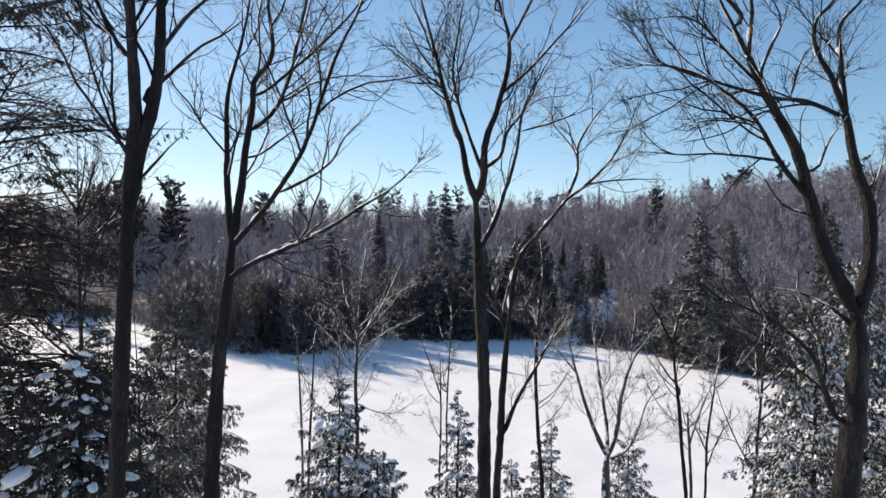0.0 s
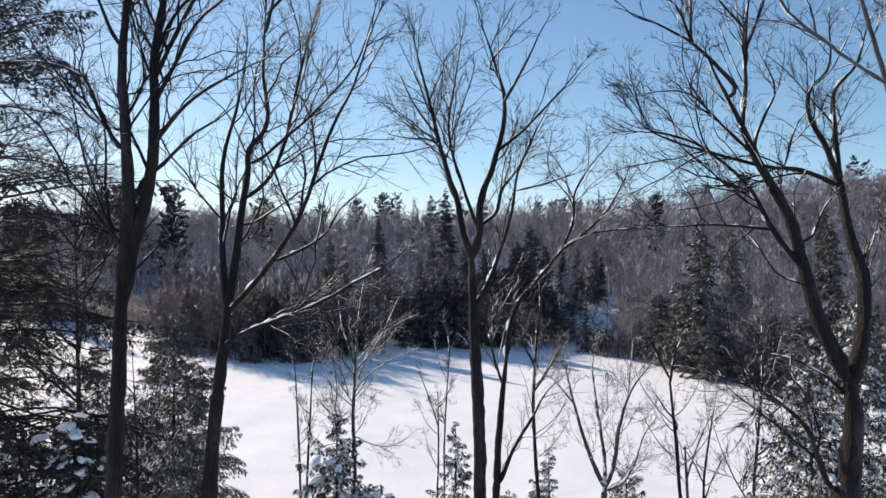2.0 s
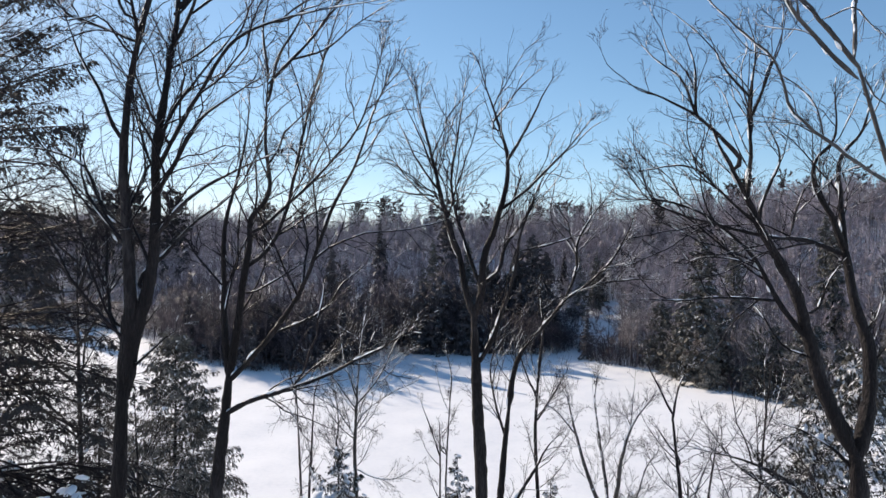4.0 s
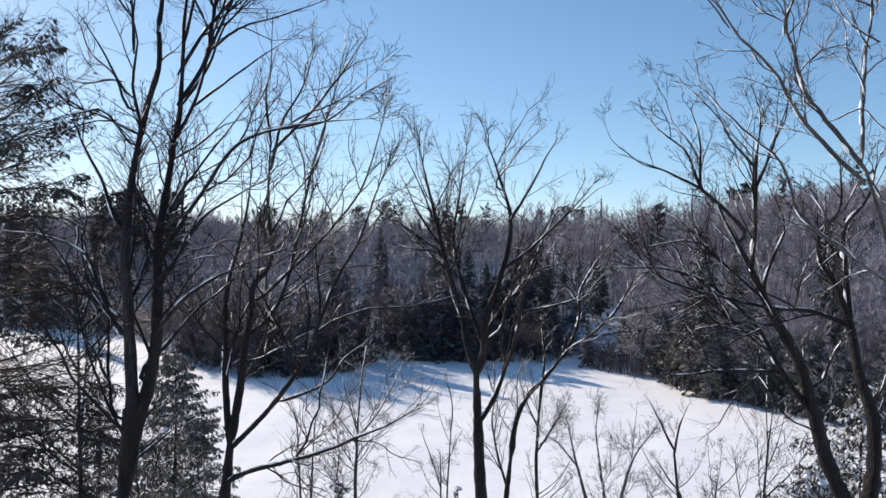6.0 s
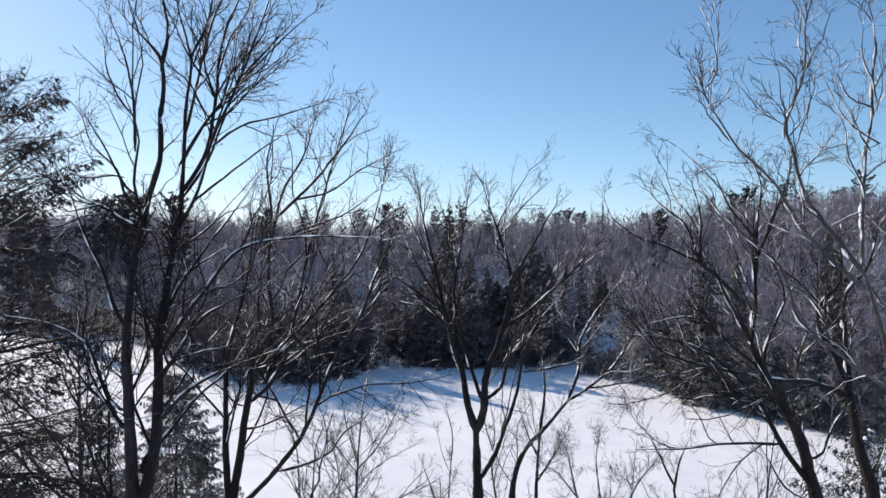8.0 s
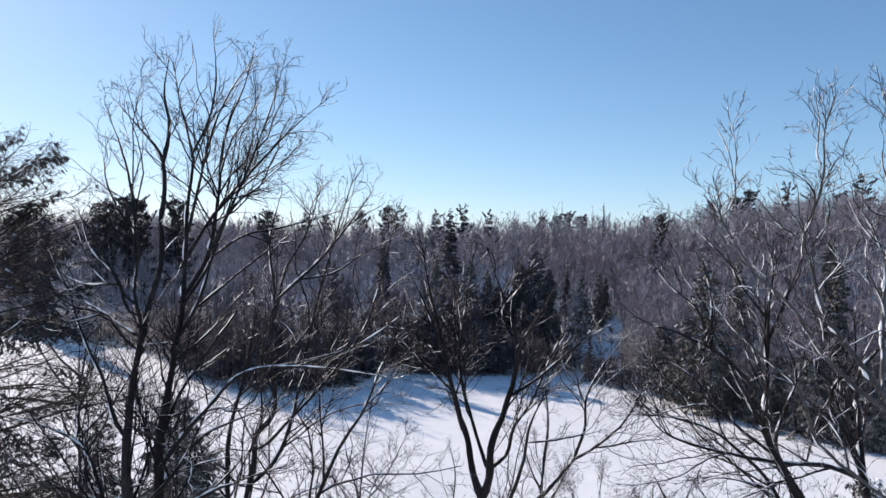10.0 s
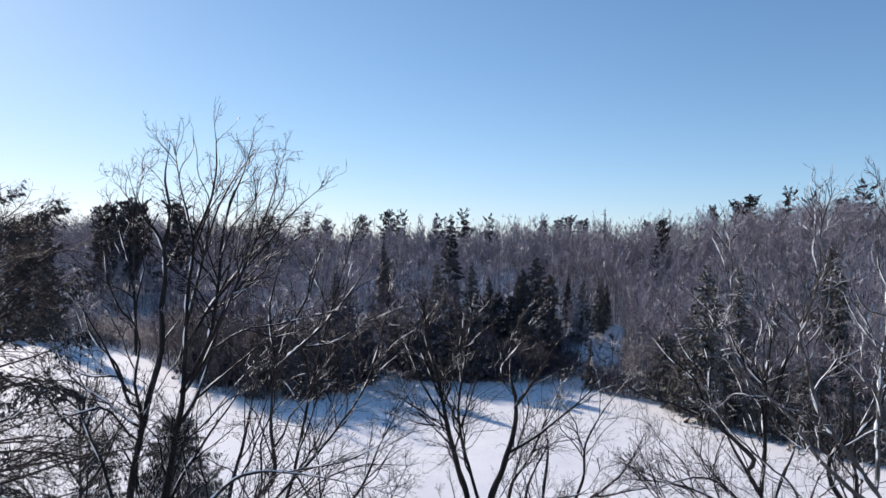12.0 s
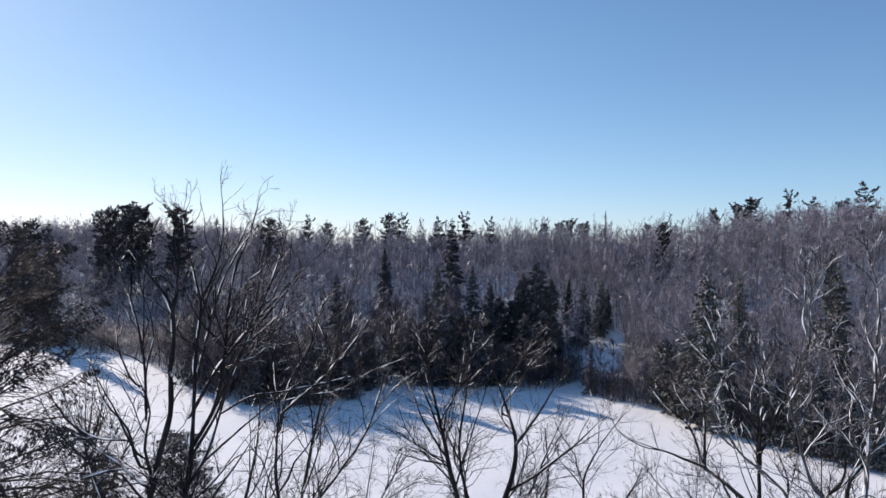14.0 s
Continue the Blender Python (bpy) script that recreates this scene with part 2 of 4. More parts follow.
    for _ in range(k - 1):
        out.append(out[-1] + way * (reach / (k - 1))[:, None])
        way = unit(way + wander * rng.normal(size=(count, 3)) + np.array([0, 0, up]) * 0.35)
    foot = np.minimum(thick * thin, 0.0075 * reach + 0.0015)
    return np.stack(out, 1), foot[:, None] * np.linspace(1, taper, k)


# ---- ground ----
EDGE_X = (-400, -92, -75, -57, -50, -40, -32, -21, -16, -12, 20, 26, 29, 36, 38, 40, 46, 52, 70, 120, 400)
EDGE_Y = (180, 152, 145, 127, 118, 108, 104, 105, 113, 121, 121, 126, 113, 110, 106, 98, 91, 83, 71, 60, 50)


def shore(x):
    """Where the woods begin behind the open snow."""
    return np.interp(x, EDGE_X, EDGE_Y)


def smooth(a, b, v):
    s = np.clip((v - a) / (b - a), 0, 1)
    return s * s * (3 - 2 * s)


def height(x, y):
    x, y = np.asarray(x, float), np.asarray(y, float)
    bank = 7.5 * (1 - smooth(20, 43, y + 2.0 * np.sin(x * 0.13) + 1.2 * np.sin(x * 0.31 + 1)))
    back = y - 4 - sum(shore(x + dx) for dx in (-26, -17, -9, 0, 9, 17, 26)) / 7
    crest = 18.5 + 15.0 * smooth(40, 125, x) + 1.2 * np.sin(x * 0.035)
    hill = crest * smooth(0, 114, back) - 16 * smooth(112, 210, back)
    ripple = 0.12 * np.sin(x * 0.21 + 0.7 * np.sin(y * 0.13)) * np.sin(y * 0.17) + 0.05 * np.sin(x * 0.9 + y * 0.6) * np.sin(y * 0.75)
    return bank + hill + ripple


gx = np.concatenate([np.linspace(-1500, -170, 16), np.arange(-160, 160.1, 1.6), np.linspace(170, 1500, 16)])
gy = np.concatenate([np.linspace(-800, -22, 10), np.arange(-20, 262, 1.6), np.linspace(270, 2400, 18)])
mx, my = np.meshgrid(gx, gy)
at = np.arange(mx.size).reshape(mx.shape)
ground = new("ground", mesh("ground", np.stack([mx, my, height(mx, my)], -1).reshape(-1, 3),
             np.stack([at[:-1, :-1], at[:-1, 1:], at[1:, 1:], at[1:, :-1]], -1).reshape(-1, 4), mat=SNOW))
tagged(ground, "sunlit open snowfield below a wooded bank and hill", "ground", kind="structure")


# ---- trees ----
def empty(name, label, place, category="tree", group=""):
    ob = new(name)
    ob.location = place
    ob.empty_display_size = 0.5
    return tagged(ob, label, category, group)


ball = bmesh.new()
bmesh.ops.create_icosphere(ball, subdivisions=2, radius=1)
LUMP_V = np.array([q.co for q in ball.verts])
LUMP_F = np.array([[q.index for q in t.verts] for t in ball.faces])
ball.free()


def snow_strip(rng, p, r, share):
    """Broken strips of snow along the sunny upper side of n branches: (verts, quads), or nothing."""
    lay = np.array([-0.8, 0.2, 0.56])
    n, k, _ = p.shape
    pieces = []
    for who in range(n):
        at = rng.integers(0, 3)
        while at < k - 1:
            span = int(rng.integers(1, 3))
            end = min(at + span, k - 1)
            run = unit(p[who, end] - p[who, at])
            if rng.random() < share * (0.5 + 1.2 * math.hypot(run[0], run[1])):
                side = unit(lay - run * (lay @ run))
                f = np.linspace(at, end, 4)
                line = np.stack([np.interp(f, np.arange(k), p[who, :, axis]) for axis in range(3)], -1)
                width = np.interp(f, np.arange(k), r[who])
                high = (0.8 * width + 0.003) * np.array([0.25, 1.0, 0.9, 0.2]) * rng.uniform(0.7, 1.2)
                pieces.append(stems((line + side * (0.8 * width + 0.002)[:, None])[None], high[None], 5))
            at = end
    return joined(*pieces) if pieces else None


class BareTree:
    """A leafless tree: trunk and limbs laid out by a few control points in metres, twigs grown off them."""

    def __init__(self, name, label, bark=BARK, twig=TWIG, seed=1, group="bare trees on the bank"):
        self.name, self.label, self.bark, self.twig, self.group = name, label, bark, twig, group
        self.rng, self.limbs, self.clumps = np.random.default_rng(seed), [], []

    def limb(self, points, thick, thin):
        self.limbs.append((np.array(points, float), thick, thin))

    def sprout(self, count, span):
        """Lesser limbs off the stem, rising and spreading."""
        stem = self.limbs[0][0]
        rng = np.random.default_rng(len(stem) + int(abs(stem[0][0]) * 100))
        line = spline(stem, 40)
        for _ in range(count):
            foot = line[rng.integers(12, 39)]
            a, l = rng.uniform(0, 6.28), span * rng.uniform(0.5, 1.2)
            out = np.array([math.cos(a), math.sin(a), 0]) * l
            self.limb([foot, foot + out * 0.4 + [0, 0, 0.35 * l], foot + out * 0.75 + [0, 0, 0.85 * l], foot + out + [0, 0, 1.4 * l]], 0.022, 0.009)

    def ramify(self, count, span):
        """Middling limbs off the laid-out ones, forking out and curving up to fill the crown."""
        rng = np.random.default_rng(count + len(self.limbs))
        laid = self.limbs[1:]
        heart = np.mean([points[0] for points, _, _ in laid], axis=0)
        weight = np.array([np.linalg.norm(np.diff(points, axis=0), axis=1).sum() for points, _, _ in laid])
        for k in rng.choice(len(laid), count, p=weight / weight.sum()):
            line = spline(laid[k][0], 24)
            i = rng.integers(4, 18)
            run = unit(line[i + 1] - line[i])
            out = unit((line[i] - heart) * [1, 1, 0.2] + rng.normal(size=3) * 0.8)
            way, l, points = unit(run * 0.8 + out * 0.6 + [0, 0, 0.2]), span * rng.uniform(0.55, 1.05), [line[i]]
            for _ in range(4):
                points.append(points[-1] + way * l / 4)
                way = unit(way + rng.normal(size=3) * 0.2 + [0, 0, 0.13])
            self.limb(points, min(0.0135, laid[k][1] * 0.45), 0.005)

    def clump(self, place, size):
        """Snow caught in a crotch."""
        self.clumps.append((place, size))

    def finish(self, density=3.6, twigs=5, twiglets=3.2, reach=0.42, up=0.1, fine=0.0026, lean=(0.0, 0.0), knobby=0.012):
        rng = self.rng
        stem, thick, thin = self.limbs[0]
        foot = stem[0] + np.array([lean[0], lean[1], 0])
        foot[2] = float(height(foot[0], foot[1])) - 0.15
        stem = np.concatenate([[foot, foot * [1, 1, 0] + (stem[0] * [0.35, 0.35, 0] - foot * [0.35, 0.35, 0]) + [0, 0, foot[2] * 0.65 + stem[0][2] * 0.35]], stem])
        self.limbs[0] = (stem, thick * 0.95, thin)
        base = empty(self.name, self.label, foot + [0, 0, 0.15], group=self.group)
        base_at = np.array(base.location)
        for place, size in self.clumps:
            lump = LUMP_V * (1 + 0.2 * np.sin(2.6 * (LUMP_V @ rng.normal(size=(3, 3))) + rng.uniform(0, 6.28, 3)).sum(-1, keepdims=True)) * size
            part("snow_cover", mesh("snow", lump + np.array(place) - base_at, tris=LUMP_F, mat=SNOW_PAD), base, "white snow caught in a crotch")
        lines, widths = [], []
        for number, (points, a, b) in enumerate(self.limbs):
            length = np.linalg.norm(np.diff(points, axis=0), axis=1).sum()
            if number:
                points = np.concatenate([points[:1] - (points[1:2] - points[:1]) / np.linalg.norm(points[1] - points[0]) * min(0.15, 1.2 * a), points])
            count = max(8, int(length / 0.16))
            line = spline(points, count)
            s = np.linspace(0, 1, count)
            wiggle = np.cumsum(rng.normal(size=(count, 3)), 0) * knobby * min(1, 6 * b / 0.02)
            line += wiggle * (s * (1 - s) * 2)[:, None]
            r = (a + (b - a) * s ** 0.9) * (1 - (0.55 if number == 0 else 0.6 if b < 0.022 else 0.15) * s ** (6 if number else 9))
            if number == 0:
                r *= 1 + 0.5 * np.exp(-(line[:, 2] - line[0, 2]) / 0.35)
            else:
                r *= 0.45 + 0.55 * np.clip(s * length / (3.0 * a), 0, 1)
            r *= 1 + 0.05 * rng.normal(size=count)
            sides = 14 if a > 0.1 else 9 if a > 0.04 else 7
            v, q = stems((line - base_at)[None], r[None], sides)
            centre = np.repeat(line - base_at, sides, 0)
            v = centre + (v - centre) * (1 + rng.normal(size=(len(v), 1)) * 0.05)
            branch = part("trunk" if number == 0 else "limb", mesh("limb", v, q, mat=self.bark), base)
            if number and a < 0.09:
                crust = snow_strip(rng, (line - base_at)[None], r[None], 0.36)
                if crust:
                    part("snow_cover", mesh("snow", *crust, mat=SNOW_PAD), branch, "broken strips of white snow", "stuff")
            lines.append(spline(line, 12))
            widths.append(np.interp(np.linspace(0, 1, 12), s, r))
        p, r = np.stack(lines[1:] or lines), np.stack(widths[1:] or widths)
        total = np.linalg.norm(np.diff(p, axis=1), axis=2).sum()
        one = grow(rng, p, r, max(6, int(total * density * 0.74)), reach * 1.2, 8, low=0.12, angle=(24, 52), up=up, wander=0.2, least=0.45, most=2.7, even=1.0, share=np.clip(0.028 / r.mean(1), 0.12, 1))
        tip = grow(rng, p, r, len(p) * 3, 0.4, 8, low=0.85, angle=(8, 36), up=up, thin=0.9, least=0.4, most=0.9)
        one = [np.concatenate(pair) for pair in zip(one, tip)]
        one[1] = one[1] * 1.1
        two = grow(rng, *one, int(len(one[0]) * twigs), 0.5, 5, low=0.12, angle=(26, 58), up=up, wander=0.3, least=0.22, even=1.1)
        three = grow(rng, *two, int(len(two[0]) * twiglets), 0.5, 3, low=0.12, angle=(24, 55), up=up * 0.8, wander=0.25, least=0.1, even=1.1)
        crust = snow_strip(rng, one[0] - base_at, np.maximum(one[1], fine), 0.1)
        thick_v, thick_q = joined(*(stems(line - base_at, np.maximum(width, fine), sides) for (line, width), sides in ((one, 5), (two, 3))))
        thin_v, thin_t = spikes(three[0][:, 0] - base_at, three[0][:, -1] - base_at, np.maximum(three[1][:, 0], fine * 1.15))
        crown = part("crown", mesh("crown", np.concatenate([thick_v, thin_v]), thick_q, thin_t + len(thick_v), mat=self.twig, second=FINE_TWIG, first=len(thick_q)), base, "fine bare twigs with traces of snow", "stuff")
        part("snow_cover", mesh("snow", *crust, mat=SNOW_PAD), crown, "broken strips of white snow on twigs", "stuff")
        return base


def conifer(name, label, place, tall, wide, seed, mat=HEMLOCK, sprays=60, size=0.26, tiers=None, droop=0.35, low=0.1, shape=0.8, ragged=0.25, pads=0.0, group="snowy conifers", pad_size=0.2, split=True, ring=5, sag=0.35, blades=5, stray=0.06, bare=0.0, dead=0.0, wisps=0, wood_of=BARK, clumpy=0.0, bare_span=(0, 0), longest=99.0, bare_top=1.0, lift=0.0):
    """An evergreen: trunk, boughs in tiers, needle sprays in fans along each bough, pads of snow on the boughs."""
    rng = np.random.default_rng(seed)
    base = empty(name, label, place, group=group)
    tiers = tiers or int(tall * 2.6)
    levels = np.linspace(low, 0.99, tiers * ring)
    levels = np.clip(levels + rng.uniform(-1, 1, len(levels)) * 0.6 / tiers, low * 0.8, 0.99)
    n = len(levels)
    z = levels * tall
    turn = rng.uniform(0, 2 * math.pi, n)
    reach = wide * (1 - levels) ** shape * rng.uniform(1 - 2 * ragged, 1 + ragged, n) + 0.12
    reach = np.minimum(reach, longest * rng.uniform(0.75, 1.1, n))
    out = np.stack([np.cos(turn), np.sin(turn), np.zeros(n)], -1)
    s = np.linspace(0, 1, 6)
    rise = 0.35 * levels[:, None] * s - droop * s ** 2 * (1.2 - levels[:, None]) + stray * rng.normal(size=(n, 1)) * s
    rise += lift * np.maximum(levels - bare_top, 0)[:, None] * s
    bough = np.array([0, 0, 1.0]) * z[:, None, None] + out[:, None] * (reach[:, None] * s)[..., None]
    bough[..., 2] += rise * reach[:, None] + 0.05 * reach[:, None] * np.cumsum(rng.normal(size=(n, 6)), 1) * s
    bough[..., :2] += np.cumsum(rng.normal(size=(n, 6, 2)), 1) * 0.03 * reach[:, None, None] * s[:, None]
    r = (0.006 + 0.007 * reach)[:, None] * np.linspace(1, 0.25, 6)
    top = np.array([[0, 0, -0.15], [0, 0, tall * 0.33], [0.04, 0.02, tall * 0.66], [0, 0, tall]])
    trunk = spline(top, 14)
    part("trunk", mesh("trunk", *stems(trunk[None], np.linspace(0.011 * tall + 0.03, 0.012, 14)[None], 8), mat=BARK), base)
    many = np.maximum((sprays * reach / wide + 3).astype(int), 3)
    poor = rng.random(n) < np.where((levels > bare_span[0]) & (levels < bare_span[1]), 0.5, np.where(levels > bare_top, 0.5, dead))
    many[poor] //= 12
    many = np.maximum((many * rng.uniform(1 - clumpy, 1 + clumpy, n)).astype(int), 2)
    who = np.repeat(np.arange(n), many)
    f = rng.random(len(who)) ** 0.7 * 0.92 + 0.1
    f = np.minimum(bare + (1 - bare) * f, 1.0)
    i = np.minimum((f * 5).astype(int), 4)
    g = (f * 5 - i)[:, None]
    root = bough[who, i] * (1 - g) + bough[who, i + 1] * g
    along = unit(bough[who, i + 1] - bough[who, i])
    across = unit(np.cross(along, np.array([0, 0, 1.0])))
    sign = np.where(rng.random(len(who)) < 0.5, -1.0, 1.0)[:, None]
    aside = unit(along * 0.6 + across * sign * 0.8 + 0.12 * rng.normal(size=(len(who), 3)))
    away = (0.46 * reach[who] * (1.1 - f) * rng.random(len(who)) ** 0.8)[:, None]
    twig_foot = root
    root = root + aside * away + np.array([0, 0, -1.0]) * min(0.12 + sag, 0.6) * away
    fan = rng.uniform(-0.9, 0.9, len(who))[:, None]
    way = unit(aside * np.cos(fan) + np.cross(aside, np.array([0, 0, 1.0])) * np.sin(fan) + np.array([0, 0, -sag]) + 0.2 * rng.normal(size=(len(who), 3)))
    span = size * rng.uniform(0.55, 1.35, len(who)) * np.minimum(1, 0.45 + reach[who])
    # each spray is a leaning feather of four folded blades
    flat = unit(np.cross(way, np.cross(np.array([0, 0, 1.0]), way)) + 0.5 * rng.normal(size=way.shape))
    side = unit(np.cross(way, flat))
    sheaf = []
    for at_s, out_s, long_s in ((0.0, 0.0, 1.0), (0.25, 0.75, 0.5), (0.3, -0.75, 0.5), (0.55, 0.8, 0.36), (0.6, -0.8, 0.36))[:blades]:
        a = root + way * (span * at_s)[:, None]
        d = unit(way + side * out_s - flat * 0.12)
        w = unit(np.cross(d, flat))
        l = (span * long_s)[:, None]
        b = 0.13 * l * (1 if split else 2.2)
        sheaf.append(np.stack([a, a + d * l * 0.45 + w * b - flat * 0.3 * b, a + d * l - flat * l * 0.12, a + d * l * 0.45 - w * b - flat * 0.3 * b], 1))
    sheaf = np.stack(sheaf, 1)
    lumps, owner = None, np.zeros(0, int)
    if pads:
        owner = np.repeat(np.arange(n), 4)[rng.random(4 * n) < pads]
        f = rng.uniform(0.35, 0.95, len(owner))
        i = np.minimum((f * 5).astype(int), 4)
        spot = bough[owner, i] * (1 - (f * 5 - i)[:, None]) + bough[owner, i + 1] * (f * 5 - i)[:, None]
        m = len(spot)
        lump = LUMP_V[None] * (1 + 0.14 * np.sin(3.4 * (LUMP_V[None] @ rng.normal(size=(m, 3, 3))) + rng.uniform(0, 6.28, (m, 1, 3))).sum(-1, keepdims=True))
        lump[..., 2] = np.maximum(lump[..., 2], -0.35) * 0.75
        dims = pad_size * (0.3 + 1.1 * rng.random((m, 1)) ** 2.2) * np.minimum(1, 0.4 + 0.5 * reach[owner])[:, None]
        c, q = np.cos(turn[owner])[:, None], np.sin(turn[owner])[:, None]
        lx, ly = lump[..., 0] * dims * 1.5, lump[..., 1] * dims
        lumps = np.stack([lx * c - ly * q, lx * q + ly * c, lump[..., 2] * dims - 0.35 * lx + 0.03], -1) + spot[:, None]
    groups = [(np.array([b]), np.nonzero(who == b)[0], np.nonzero(owner == b)[0]) for b in range(n)] if split else [(np.arange(n), np.arange(len(who)), np.arange(len(owner)))]
    for boughs, sprays_of, pads_of in groups:
        wood = stems(bough[boughs], r[boughs], 4) if split else stems(bough[boughs][:, ::5], r[boughs][:, ::5], 3)
        v = sheaf[sprays_of].reshape(-1, 3)
        if split:
            ends = np.stack([twig_foot[sprays_of[::4]], root[sprays_of[::4]]], 1)
            wood = joined(wood, stems(ends, np.full(ends.shape[:2], 0.004), 3))
            if wisps:
                few = wisps if poor[boughs[0]] else max(1, wisps // 7)
                side_twigs = grow(rng, bough[boughs], r[boughs], few, 0.4, 4, low=0.1, angle=(25, 60), up=-0.05, least=0.15)
                hairs = grow(rng, *side_twigs, few * 3, 0.5, 3, low=0.1, up=-0.1, least=0.08)
                wood = joined(wood, stems(side_twigs[0], np.maximum(side_twigs[1], 0.003), 3), stems(hairs[0], np.maximum(hairs[1], 0.0025), 3))
        both = joined(wood, (v, np.arange(len(v)).reshape(-1, 4)))
        branch = part("bough" if split else "crown", mesh("bough", *both, mat=wood_of, second=mat, first=len(wood[1]), smooth=False), base, kind="" if split else "stuff")
        for bunch in [[k] for k in pads_of] if split else [pads_of] if len(pads_of) else []:
            v = lumps[bunch].reshape(-1, 3)
            f = (LUMP_F[None] + (np.arange(len(bunch)) * len(LUMP_V))[:, None, None]).reshape(-1, 3)
            part("snow_cover", mesh("snow", v, tris=f, mat=SNOW_PAD), branch, "white snow lying on the bough", "" if split else "stuff")
    return base


def stand(x, y):
    return (x, y, float(height(x, y)))


# the leafless trees before the snowfield
tree = BareTree("maple_tree", "tall dark forked maple with two leaders, bare, standing on the bank", seed=11)
tree.limb(((-4.63, 8.80, 16.18), (-4.55, 8.80, 17.97), (-4.47, 8.80, 19.79), (-4.44, 8.80, 20.84), (-4.42, 8.80, 21.41)), 0.157, 0.102)
tree.limb(((-4.43, 8.80, 20.35), (-4.40, 8.80, 20.83), (-4.33, 8.80, 21.34), (-4.38, 8.80, 22.41), (-4.41, 8.80, 23.70), (-4.34, 8.80, 24.65), (-4.24, 8.80, 25.30)), 0.106, 0.039)
tree.limb(((-4.26, 8.80, 25.16), (-4.21, 8.92, 25.66), (-4.15, 9.04, 26.14), (-4.18, 9.18, 26.74)), 0.047, 0.035)
tree.limb(((-4.24, 8.80, 25.30), (-4.29, 8.66, 25.83), (-4.16, 8.48, 26.47), (-4.28, 8.34, 26.96)), 0.028, 0.008)
tree.limb(((-4.20, 9.18, 26.78), (-4.20, 9.28, 27.10), (-4.30, 9.46, 27.70), (-4.64, 9.60, 28.09), (-5.12, 9.77, 28.56)), 0.039, 0.008)
tree.limb(((-4.28, 9.40, 27.58), (-4.22, 9.49, 28.16), (-4.35, 9.58, 28.75), (-4.30, 9.64, 29.18)), 0.035, 0.008)
tree.limb(((-4.40, 8.80, 20.35), (-4.36, 8.81, 20.82), (-4.29, 8.83, 21.21), (-4.18, 8.84, 21.61), (-4.09, 8.88, 22.89), (-4.09, 8.90, 23.70), (-3.97, 8.93, 24.45), (-3.85, 8.95, 25.16)), 0.106, 0.043)
tree.limb(((-3.85, 8.95, 25.16), (-3.79, 8.95, 25.47), (-3.81, 9.08, 25.98), (-3.86, 9.31, 26.89), (-3.90, 9.53, 27.78), (-4.13, 9.69, 28.44), (-4.37, 9.90, 29.32)), 0.039, 0.008)
tree.limb(((-3.89, 9.50, 27.78), (-3.69, 9.63, 28.38), (-3.63, 9.73, 28.91), (-3.75, 9.88, 29.66)), 0.024, 0.006)
tree.limb(((-3.82, 9.01, 25.70), (-3.69, 9.09, 25.94), (-3.55, 9.17, 26.22), (-3.45, 9.39, 27.09), (-3.44, 9.66, 28.19), (-3.25, 9.83, 28.87), (-3.14, 9.99, 29.50)), 0.035, 0.008)
tree.limb(((-3.56, 9.19, 26.22), (-3.25, 9.12, 26.88), (-2.98, 9.06, 27.40), (-2.66, 8.98, 28.17), (-2.41, 8.89, 29.00)), 0.028, 0.006)
tree.limb(((-2.98, 9.06, 27.40), (-2.65, 9.17, 27.84), (-2.26, 9.30, 28.34)), 0.020, 0.006)
tree.limb(((-4.07, 8.89, 23.35), (-3.44, 8.44, 24.14), (-2.93, 8.11, 24.66), (-2.61, 7.91, 24.95), (-1.62, 7.44, 25.17), (-0.68, 6.99, 25.16)), 0.035, 0.006)
tree.limb(((-3.83, 8.95, 25.20), (-3.51, 8.83, 25.69), (-3.27, 8.69, 26.34), (-2.99, 8.53, 27.03), (-2.78, 8.42, 27.51)), 0.028, 0.006)
tree.limb(((-3.27, 8.69, 26.34), (-2.78, 8.58, 26.63), (-2.23, 8.47, 26.75), (-1.49, 8.32, 26.97)), 0.020, 0.006)
tree.limb(((-3.57, 8.85, 25.60), (-3.07, 8.99, 26.07), (-2.63, 9.11, 26.46), (-2.10, 9.24, 26.83)), 0.020, 0.006)
tree.limb(((-3.77, 8.99, 25.66), (-3.47, 9.19, 26.27), (-3.33, 9.37, 26.89), (-2.79, 9.62, 27.57), (-2.40, 9.78, 27.93)), 0.024, 0.006)
tree.limb(((-4.28, 8.70, 25.67), (-4.33, 8.67, 25.71), (-4.69, 8.73, 26.22), (-4.95, 8.78, 26.62), (-5.21, 8.82, 26.97)), 0.020, 0.006)
tree.limb(((-4.23, 8.40, 26.76), (-4.25, 8.34, 26.80), (-4.45, 8.29, 27.21), (-4.51, 8.25, 27.63)), 0.016, 0.006)
tree.limb(((-4.47, 8.70, 25.92), (-4.60, 8.71, 25.95), (-5.05, 8.82, 25.93), (-5.52, 8.95, 26.09)), 0.016, 0.006)
tree.limb(((-4.26, 8.74, 25.51), (-4.33, 8.73, 25.53), (-4.65, 8.88, 26.02), (-5.12, 9.04, 26.40), (-5.39, 9.21, 26.99)), 0.024, 0.006)
tree.limb(((-4.28, 8.80, 25.04), (-4.36, 8.80, 25.07), (-4.73, 8.67, 25.52), (-5.21, 8.56, 25.45), (-5.36, 8.50, 25.70)), 0.020, 0.006)
tree.limb(((-4.25, 8.81, 25.21), (-4.32, 8.82, 25.24), (-4.86, 9.06, 25.48), (-5.59, 9.36, 25.80), (-6.11, 9.68, 26.43)), 0.024, 0.006)
